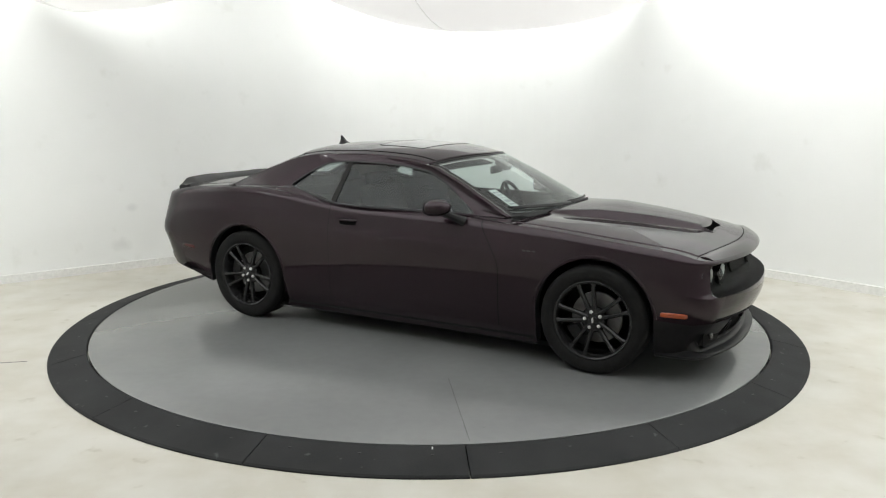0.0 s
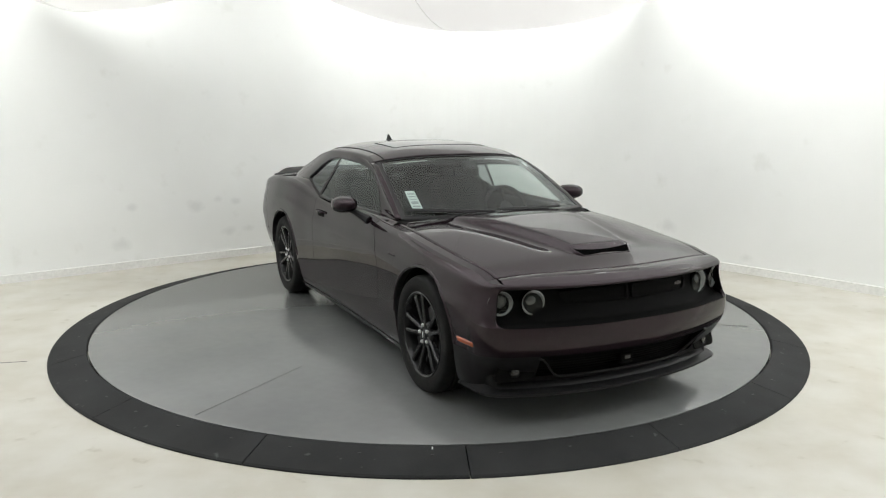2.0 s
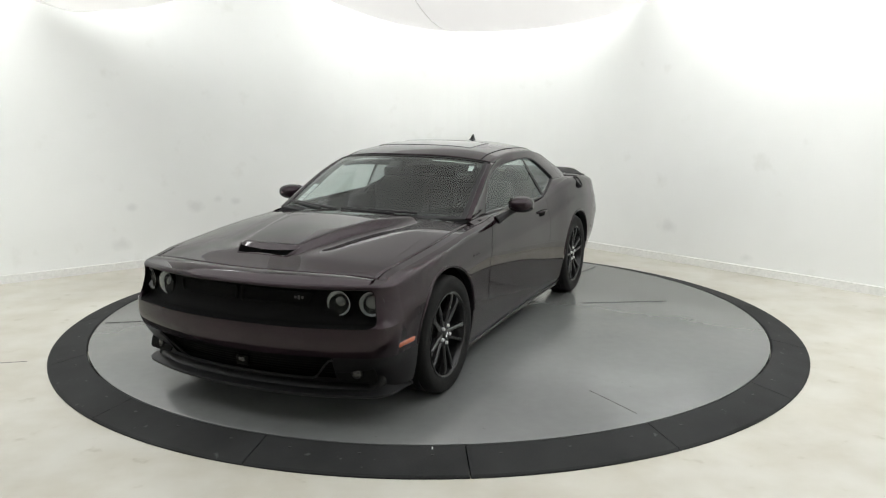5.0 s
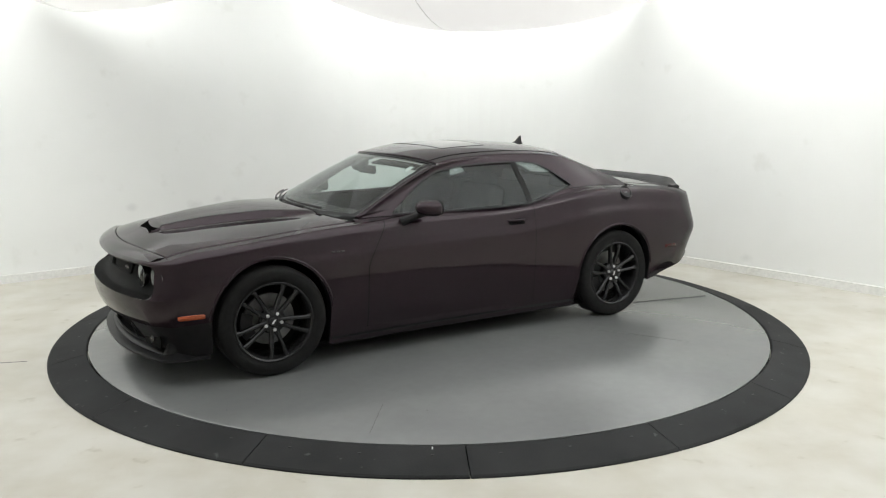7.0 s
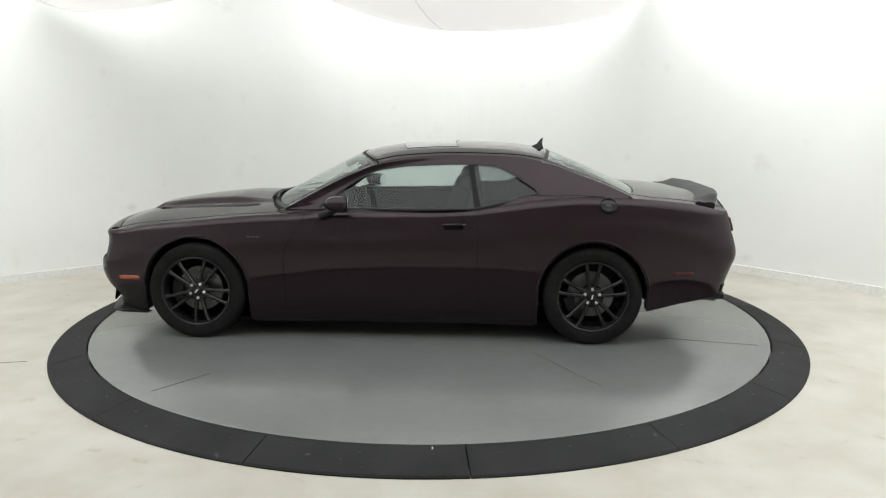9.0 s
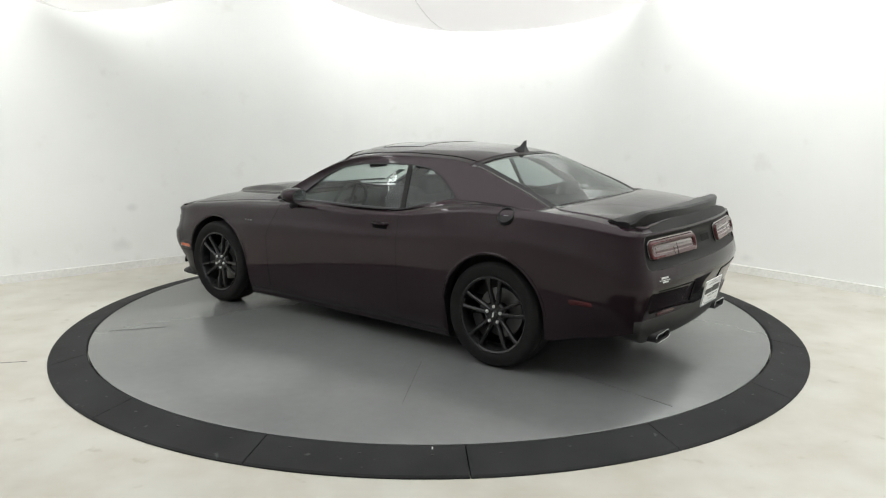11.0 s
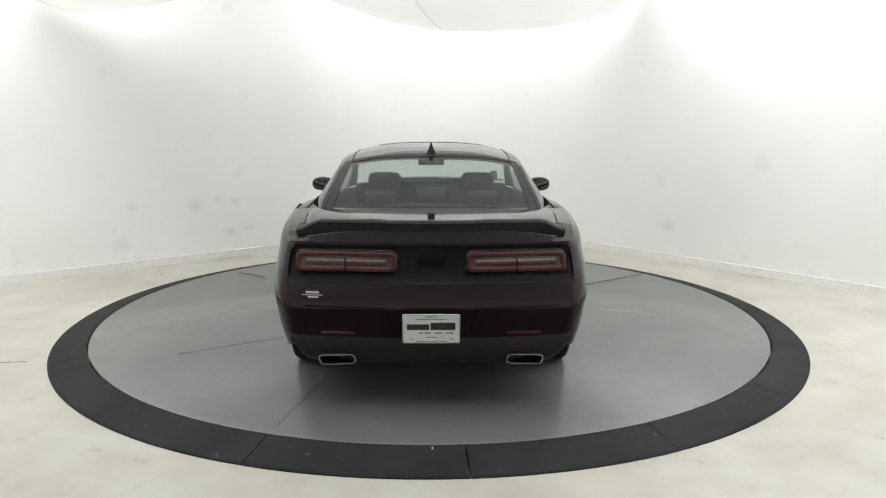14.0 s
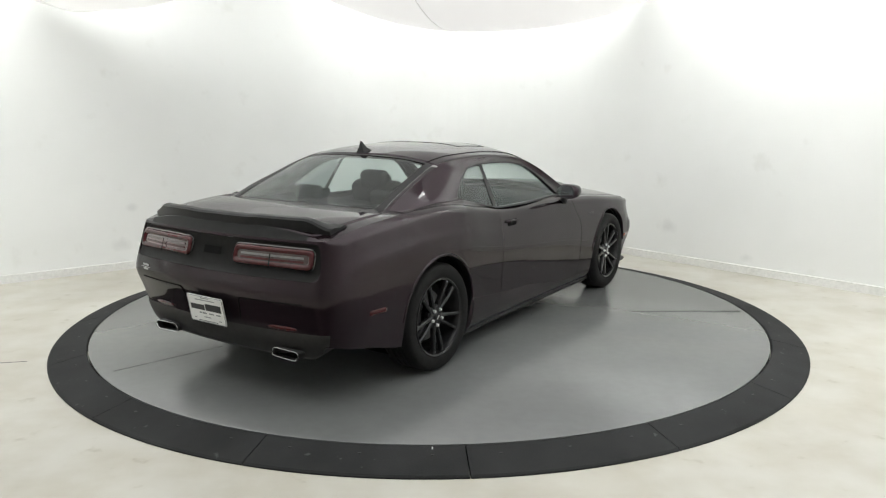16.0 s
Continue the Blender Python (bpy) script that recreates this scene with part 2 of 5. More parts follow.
def ease(a, b, x):
    t = min(max((x - a) / (b - a), 0.0), 1.0)
    return t * t * (3 - 2 * t)


# ---------------------------------------------------------------- the room
CORNER = Vector((0.58, 5.02))
DIR_L, DIR_R = Vector((-0.80, -0.60)), Vector((0.665, -0.747))
LEN_L, LEN_R, ROUND = 12.0, 12.5, 2.4


def wall_line():
    """Plan of the white wall: straight, round the soft corner, straight."""
    pts = [CORNER + DIR_L * (LEN_L - (LEN_L - ROUND) * k / 6) for k in range(7)]
    a, b = CORNER + DIR_L * ROUND, CORNER + DIR_R * ROUND
    for k in range(1, 24):
        t = k / 24
        pts.append(a * (1 - t) ** 2 + CORNER * 2 * t * (1 - t) + b * t * t)
    pts += [CORNER + DIR_R * (ROUND + (LEN_R - ROUND) * k / 6) for k in range(7)]
    return pts


def strip_along(pts, lo, hi, inner, outer, name, mat, kind_label):
    """A band with thickness along a plan line, from height lo to hi; inner and outer are distances to the room's side."""
    verts, faces = [], []
    n = len(pts)
    for i, p in enumerate(pts):
        t = (pts[min(i + 1, n - 1)] - pts[max(i - 1, 0)]).normalized()
        nrm = Vector((t.y, -t.x))
        for off, z in ((inner, lo), (inner, hi), (outer, hi), (outer, lo)):
            q = p + nrm * off
            verts.append((q.x, q.y, z))
    for i in range(n - 1):
        for k in range(4):
            faces.append((i * 4 + k, i * 4 + (k + 1) % 4, i * 4 + 4 + (k + 1) % 4, i * 4 + 4 + k))
    faces += [(0, 1, 2, 3), tuple(4 * (n - 1) + k for k in range(4))]
    ob = mesh_ob(name, verts, faces, mat, None, "", False)
    return tagged(ob, kind_label, "wall", kind="structure")


def build_room():
    line = wall_line()
    strip_along(line, -0.02, 4.2, 0.0, -0.15, "wall_curved", MAT["wall"], "smooth white painted wall with a rounded corner")
    sk = strip_along(line, 0.0, 0.085, 0.028, -0.0, "baseboard", MAT["skirting"], "low white skirting along the white wall")
    tagged(sk, category="baseboard")
    far_l, far_r = line[0], line[-1]
    back = Vector((0.6, -11.5))
    # two unseen walls, assumed; their white lifts the car's reflections
    for nm, a, b in (("wall_south", far_l, back), ("wall_east", back, far_r)):
        strip_along([b, a], -0.02, 4.2, 0.0, -0.15, nm, MAT["wall"], "plain white wall assumed out of view, closing the studio")
    bm = bmesh.new()
    bmesh.ops.create_grid(bm, x_segments=24, y_segments=24, size=14)
    for v in bm.verts:
        v.co.y -= 2
    fl = part("floor", bm, MAT["floor"], None)
    tagged(fl, "pale cream sealed concrete floor with faint stains", "floor", kind="structure")
    cut = box_bm(1.0, 0.006, 0.003, m=pose(-3.36, -1.265, 0.0008, 0, 0, 11.3))
    part("saw_cut", cut, MAT["deck_seam"], fl)
    ce = part("ceiling", box_bm(28, 28, 0.1, m=pose(0, -2, 4.25)), MAT["dark_wall"], None)
    tagged(ce, "dark structural ceiling above the fabric", "ceiling", kind="structure")


def fabric_panel(cx, cy, sx, sy, z, sag, turn, mat):
    """A stretched sheet of white fabric that hangs through between its edges."""
    n = 28
    rows = []
    for i in range(n + 1):
        row = []
        for j in range(n + 1):
            u, v = 2 * i / n - 1, 2 * j / n - 1
            drop = sag * (1 - abs(u) ** 2.2) * (1 - abs(v) ** 2.2)
            wr = 0.012 * math.sin(6 * u + 2.5 * v) * (1 - u * u)
            row.append((u * sx / 2, v * sy / 2, -drop + wr))
        rows.append(row)
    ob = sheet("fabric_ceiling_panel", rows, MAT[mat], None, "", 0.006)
    ob.matrix_basis = pose(cx, cy, z, 0, 0, turn)
    for u0, u1 in ((-0.45, 0.05),):
        line = []
        for k in range(25):
            v = -1 + 2 * k / 24
            u = u0 + (u1 - u0) * (v + 1) / 2
            drop = sag * (1 - abs(u) ** 2.2) * (1 - abs(v) ** 2.2)
            line.append((u * sx / 2, v * sy / 2, -drop - 0.012 + 0.012 * math.sin(6 * u + 2.5 * v) * (1 - u * u)))
        part("hem_seam", tube_bm(line, 0.004, 5), MAT["skirting"], ob)
    return tagged(ob, "white stretched diffuser fabric sagging below the ceiling, glowing; unseen ones are added", "ceiling fabric", "ceiling fabric panels")


def build_ceiling_fabric():
    for row in FABRIC:
        fabric_panel(*row)


# the brighter, unseen panels are added to light deck, floor and car
FABRIC = [(0.54, 1.2, 4.1, 3.2, 3.07, 0.55, 0, "fabric"), (-2.93, 0.5, 2.0, 2.0, 2.97, 0.36, 0, "fabric"), (3.3, -0.6, 2.2, 2.2, 3.30, 0.25, 0, "added_fabric"),
          (0.72, -2.2, 3.9, 3.2, 3.1, 0.3, 0, "added_fabric"), (-2.9, -2.2, 3.2, 3.2, 3.1, 0.3, 0, "added_fabric"), (4.4, -3.4, 3.0, 3.2, 3.3, 0.25, 0, "added_fabric")]


def added_wash(start, end, off, z, tilt, wide=0.64):
    """A long strip light, added out of view above the wall's top edge, that washes the wall."""
    d = (end - start).normalized()
    nrm = Vector((d.y, -d.x))
    mid = (start + end) / 2 + nrm * off
    L = (end - start).length
    m = pose(mid.x, mid.y, z, 0, 0, math.degrees(math.atan2(d.y, d.x))) @ pose(0, 0, 0, tilt, 0, 0)
    box = new("added_wash_strip")
    box.matrix_basis = m
    tagged(box, "added strip light out of view, washing the white wall", "softbox", "wall softboxes")
    part("housing", box_bm(L, wide + 0.06, 0.10, 0.01, 1, pose(0, 0, 0.06)), MAT["black"], box)
    part("diffuser", box_bm(L - 0.06, wide, 0.01, 0, 1, pose(0, 0, 0.003)), MAT["softbox"], box, "glowing face of the added strip light")


def build_added_washes():
    c = CORNER
    added_wash(c + DIR_L * 9.8, c + DIR_L * 4.9, 1.6, 4.02, WASH_TILT, 0.58)
    added_wash(c + DIR_L * 1.2, c + DIR_R * 3.3, 1.3, 4.02, WASH_TILT, 0.38)
    added_wash(c + DIR_R * 4.4, c + DIR_R * 10.5, 1.6, 4.02, WASH_TILT, 0.74)


WASH_TILT = 28


def build_turntable():
    """The turning disc and its fixed ring of ramp segments."""
    prof = [(0.0, TABLE_Z), (R_DISC - 0.012, TABLE_Z), (R_DISC - 0.006, TABLE_Z - 0.004), (R_DISC - 0.006, 0.004)]
    disc = part("turntable", lathe_bm(prof, 160), MAT["disc"], None, smooth=True)
    tagged(disc, "round grey painted turntable deck carrying the car", "turntable")
    for x0, y0, x1, y1, w in DECK_SEAMS:
        a, b = Vector((x0, y0, 0)), Vector((x1, y1, 0))
        d = b - a
        bm = box_bm(d.length, w, 0.003, m=Matrix.Translation((a + b) / 2 + Vector((0, 0, TABLE_Z + 0.001))) @ pose(0, 0, 0, 0, 0, math.degrees(math.atan2(d.y, d.x))))
        part("seam", bm, MAT["deck_seam"], disc)
    ring = new("ramp_ring")
    tagged(ring, "fixed ring of black rubber ramp segments round the turntable", "ramp ring")
    cuts = RING_CUTS
    for a0, a1 in zip(cuts, cuts[1:] + [cuts[0] + 360]):
        n = max(3, int((a1 - a0) / 2))
        verts, faces = [], []
        gap = 0.06
        for k in range(n + 1):
            a = radians(a0 + gap + (a1 - a0 - 2 * gap) * k / n)
            for r, z in ((R_DISC + 0.004, 0.002), (R_DISC + 0.004, TABLE_Z - 0.006), (R_DISC + 0.012, TABLE_Z), (R_RING - 0.012, 0.016), (R_RING, 0.008), (R_RING, 0.0)):
                verts.append((r * math.cos(a), r * math.sin(a), z))
        for k in range(n):
            for c in range(6):
                faces.append((k * 6 + c, k * 6 + (c + 1) % 6, k * 6 + 6 + (c + 1) % 6, k * 6 + 6 + c))
        faces += [tuple(range(6)), tuple(6 * n + c for c in range(6))]
        seg = mesh_ob("ramp_segment", verts, faces, MAT["rubber"], ring, "", False)
        mid = radians((a0 + a1) / 2)
        for da in (-0.34, 0.0, 0.34):
            a = mid + da * radians(a1 - a0)
            r = R_DISC + 0.085
            zz = TABLE_Z - 0.05 * 0.085 / 0.249 + 0.001
            bm = lathe_bm([(0.0, 0.004), (0.010, 0.004), (0.014, 0.0)], 10, pose(r * math.cos(a), r * math.sin(a), zz - 0.002))
            part("bolt_head", bm, MAT["black"], seg)
    mark = part("index_mark", box_bm(0.008, 0.03, 0.004, 0.001, 1, pose(0.005, -R_DISC - 0.03, TABLE_Z - 0.004)), MAT["white"], ring, "small white index mark")
    return disc


def rubber_mat():
    """Black ramp rubber with grey dust and pale scuffs."""
    m = surface("black_ramp_rubber", (0.016, 0.0165, 0.017), (0.030, 0.031, 0.032), 2.5, 0.8, 0.4, fine=120, spec=0.25)
    nodes, links = m.node_tree.nodes, m.node_tree.links
    b = nodes["Principled BSDF"]
    old = b.inputs["Base Color"].links[0].from_socket
    nz, rp = noise_ramp(nodes, links, 16, (0, 0, 0), (0.055, 0.055, 0.056), 3.0, p0=0.70, p1=0.78, stretch=(1, 1, 1))
    links.new(mix_color(nodes, links, old, rp.outputs["Color"], 1.0, "ADD"), b.inputs["Base Color"])
    return m


MAT["rubber"] = rubber_mat()
MAT["deck_seam"] = surface("dark_seam", (0.118, 0.12, 0.12), (0.145, 0.147, 0.147), 8, 0.22, 0.0)
RING_CUTS = [-86.3 + 22.5 * k for k in range(16)]
DECK_SEAMS = [(0.11, -1.71, 0.2, -2.66, 0.003), (2.0, 0.84, 2.38, 1.01, 0.003), (-1.15, 1.43, -1.74, 1.95, 0.003), (-0.17, 2.15, -0.15, 1.36, 0.002)]


# ---------------------------------------------------------------- the car: x forward, y to its left, z up from the deck
WB = 1.473                 # half the wheelbase
WHEEL_R, HUB_Z = 0.362, 0.360
ARCH_R = 0.395
NOSE_X, TAIL_X = 2.388, -2.60
HF, HOOD_BOW = 2.085, 0.140   # the hood's front edge at its sides, and its bow

WIDTH = [(2.45, 0.86), (2.1, 0.895), (1.75, 0.925), (1.40, 0.935), (0.9, 0.925), (0.3, 0.915), (-0.3, 0.915), (-0.75, 0.922), (-1.2, 0.940), (-1.6, 0.943), (-2.0, 0.930), (-2.35, 0.900), (-2.65, 0.87)]
SHOULDER = [(2.45, 0.775), (2.3, 0.795), (2.1, 0.822), (1.66, 0.868), (1.3, 0.905), (0.92, 0.940), (0.65, 0.962), (0.0, 0.972), (-0.35, 0.979), (-0.6, 0.994), (-0.85, 1.026), (-1.1, 1.060), (-1.4, 1.081), (-1.7, 1.079), (-2.05, 1.055), (-2.35, 1.015), (-2.65, 0.975)]
SILL = [(2.45, 0.20), (1.9, 0.20), (1.0, 0.14), (0.0, 0.135), (-1.0, 0.14), (-1.9, 0.262), (-2.2, 0.325), (-2.65, 0.37)]
# section of the flanks, by the drop below the shoulder
FLANK_TOP = [(0.0, -0.085), (0.012, -0.060), (0.035, -0.040), (0.09, -0.027), (0.155, -0.014), (0.172, -0.007), (0.20, -0.002), (0.30, 0.0), (0.9, 0.0)]
FLANK_LOW = [(0.10, -0.085), (0.17, -0.060), (0.24, -0.036), (0.36, -0.016), (0.50, -0.006), (0.66, 0.0), (1.2, 0.0)]
# section of the nose and of the tail, by height
NOSE = [(0.15, -0.15), (0.21, -0.14), (0.26, -0.125), (0.31, -0.095), (0.39, -0.04), (0.45, -0.012), (0.51, 0.0), (0.575, -0.003), (0.60, -0.02), (0.76, -0.055), (0.78, -0.050), (0.80, -0.062), (0.82, -0.085)]
TAIL = [(0.28, -0.12), (0.36, -0.095), (0.44, -0.072), (0.56, -0.035), (0.64, -0.006), (0.66, 0.0), (0.72, -0.006), (0.76, -0.018), (0.96, -0.075), (0.99, -0.085)]
FRONT_KEYS = [0.20, 0.255, 0.29, 0.41, 0.48, 0.575, 0.775, 0.80]
REAR_KEYS = [0.30, 0.37, 0.44, 0.55, 0.64, 0.765, 0.970, 0.985]
SIDE_KEYS = [0.165, 0.23, 0.30, 0.42, 0.54, 0.68, 0.86, 0.96]
GRILLE_Y, TAILBAND_Y = 0.84, 0.815
DOOR_F, DOOR_R = 0.80, -0.625


def plan_path():
    """Half of the car's outline from above, from the middle of the nose round to the middle of the tail: x, y, normal, share of front and of rear."""
    raw = []
    n = 600
    # nose: a shallow bow, then a tight corner, the flank, a corner, the tail
    for k in range(n + 1):
        y = 0.80 * k / n
        raw.append((NOSE_X - 0.155 * (y / 0.8) ** 2.3, y))
    x0, y0 = raw[-1]
    x1 = 2.02
    y1 = curve_at(WIDTH, x1)
    for k in range(1, 201):
        t = k / 200
        c = Vector((x0 - 0.06, y1 - 0.002))
        p = Vector((x0, y0)) * (1 - t) ** 2 + c * 2 * t * (1 - t) + Vector((x1, y1)) * t * t
        raw.append((p.x, p.y))
    for k in range(1, 1201):
        x = x1 + (-2.31 - x1) * k / 1200
        raw.append((x, curve_at(WIDTH, x)))
    xa, ya = raw[-1]
    xb, yb = TAIL_X + 0.075, 0.75
    for k in range(1, 201):
        t = k / 200
        c = Vector((TAIL_X + 0.085, 0.885))
        p = Vector((xa, ya)) * (1 - t) ** 2 + c * 2 * t * (1 - t) + Vector((xb, yb)) * t * t
        raw.append((p.x, p.y))
    for k in range(1, n + 1):
        y = 0.75 * (1 - k / n)
        raw.append((TAIL_X + 0.075 * (y / 0.75) ** 2.2, y))
    return np.array(raw)


RAW = plan_path()
ARC = np.concatenate([[0], np.cumsum(np.hypot(*np.diff(RAW, axis=0).T))])


def plan_at(s):
    x, y = np.interp(s, ARC, RAW[:, 0]), np.interp(s, ARC, RAW[:, 1])
    a, b = s - 0.02, s + 0.02
    tx = np.interp(b, ARC, RAW[:, 0]) - np.interp(a, ARC, RAW[:, 0])
    ty = np.interp(b, ARC, RAW[:, 1]) - np.interp(a, ARC, RAW[:, 1])
    if s < 0.02:
        tx = 0.0
    if s > ARC[-1] - 0.02:
        tx = 0.0
    L = math.hypot(tx, ty)
    return float(x), float(y), -(-ty) / L, -tx / L


def arc_of(x=None, y=None, front=True):
    """The length along the outline at an x on the flank, or at a y on the nose or tail."""
    if x is not None:
        i = np.where((RAW[:, 0] <= x) & (RAW[:, 1] > 0.5))[0][0]
    elif front:
        i = np.where(RAW[:, 1] >= y)[0][0]
    else:
        i = np.where(RAW[:, 1] >= y)[0][-1]
    return float(ARC[i])


S_NOSE, S_TAIL = arc_of(y=0.79), arc_of(y=0.745, front=False)
S_FLANK0, S_FLANK1 = arc_of(x=2.02), arc_of(x=-2.28)


def shares(s):
    f = 1 - ease(arc_of(y=0.845), S_FLANK0 + 0.10, s)
    r = ease(S_FLANK1 - 0.08, arc_of(y=0.80, front=False), s)
    return f, r


def arch_z(x):
    for xc in (WB, -WB):
        d = abs(x - xc)
        if d < ARCH_R:
            return HUB_Z + 0.015 + math.sqrt(ARCH_R**2 - d**2)
    return None


def skin_point(s, z, zt):
    x, y, nx, ny = plan_at(s)
    f, r = shares(s)
    side = min(curve_at(FLANK_TOP, zt - z), 0) + curve_at(FLANK_LOW, z)
    # the crease along the door and the hollow under it
    side -= 0.06 * (1 - ease(0.20, 0.56, z)) * ease(1.75, 2.25, -x)
    off = f * curve_at(NOSE, z) + r * curve_at(TAIL, z) + (1 - f - r) * side
    return x + nx * off, y + ny * off


def column_list():
    cols = set()
    for k in range(41):
        cols.add(round(S_NOSE * k / 40, 4))
    a, b = S_NOSE, S_FLANK0
    cols |= {round(a + (b - a) * k / 14, 4) for k in range(15)}
    cols |= {round(S_FLANK1 + (S_TAIL - S_FLANK1) * k / 14, 4) for k in range(15)}
    cols |= {round(S_TAIL + (ARC[-1] - S_TAIL) * k / 36, 4) for k in range(37)}
    xs = []
    for xc in (WB, -WB):
        xs += [xc + ARCH_R * math.cos(math.pi * k / 36) for k in range(37)]
        xs += [xc + ARCH_R + 0.004, xc - ARCH_R - 0.004]
    xs += list(np.linspace(WB - ARCH_R - 0.05, -WB + ARCH_R + 0.05, 44)) + [2.0, 1.95, 1.90, -1.92, -1.97, -2.05, -2.12, -2.2]
    xs += [DOOR_F, DOOR_R, DOOR_F + 0.007, DOOR_R - 0.007]
    cols |= {round(arc_of(x=x), 4) for x in xs if -2.27 < x < 2.015}
    cols |= {round(arc_of(y=GRILLE_Y), 4), round(arc_of(y=TAILBAND_Y, front=False), 4)}
    cols = sorted(cols)
    out = [cols[0]]
    for c in cols[1:]:
        if c - out[-1] > 0.0015:
            out.append(c)
    out[-1] = ARC[-1]
    return out


SUB = [3, 2, 4, 3, 4, 7, 6]


def body_grid():
    """Columns of points from the lower edge up to the shoulder, for the left half."""
    cols = column_list()
    grid = []
    for s in cols:
        x, y, nx, ny = plan_at(s)
        f, r = shares(s)
        zt = f * 0.80 + r * 0.985 + (1 - f - r) * curve_at(SHOULDER, x)
        kz = [f * a + r * b + (1 - f - r) * c for a, b, c in zip(FRONT_KEYS, REAR_KEYS, SIDE_KEYS)]
        kz[0] = f * 0.20 + r * (0.295 + 0.085 * ease(0.68, 0.86, y)) + (1 - f - r) * curve_at(SILL, x)
        if f + r < 0.999:
            kz = [kz[0] + (k - kz[0]) * (zt - kz[0]) / (kz[-1] - kz[0]) for k in kz]
        kz = [max(k, kz[0] + (kz[-1] - kz[0]) * 0.11 * i) if i < 7 else k for i, k in enumerate(kz)]
        az = arch_z(x) if f + r < 0.5 else None
        if az is not None and az > kz[0]:
            k0 = kz[0]
            p = min(3.0, max(1.0, 0.95 * (zt - k0) / (az - k0)))
            kz = [k + (az - k0) * (max(0.0, zt - k) / (zt - k0)) ** p for k in kz]
        col = []
        for i, n in enumerate(SUB):
            for q in range(n):
                col.append(kz[i] + (kz[i + 1] - kz[i]) * q / n)
        col.append(kz[-1])
        pts = []
        for z in col:
            px, py = skin_point(s, z, zt)
            # the door's front edge leans forward below the mirror
            lean = 0.16 * ease(0.62, 1.0, z) * math.exp(-((x - DOOR_F) / 0.22) ** 2)
            pts.append((px - lean, max(py, 0.0) if s > 0 else 0.0, z))
        grid.append(pts)
    return cols, grid


ROW = [0]
for n_sub in SUB:
    ROW.append(ROW[-1] + n_sub)


def both_sides(name, verts, faces, mat, parent, label="", joined=False):
    """A half and its mirror image: two objects, or one where they meet in the middle."""
    v2 = [(x, -y, z) for x, y, z in verts]
    f2 = [tuple(reversed(f)) for f in faces]
    if joined:
        n = len(verts)
        return mesh_ob(name, list(verts) + v2, list(faces) + [tuple(n + i for i in f) for f in f2], mat, parent, label)
    return mesh_ob(name, verts, faces, mat, parent, label), mesh_ob(name, v2, f2, mat, parent, label)


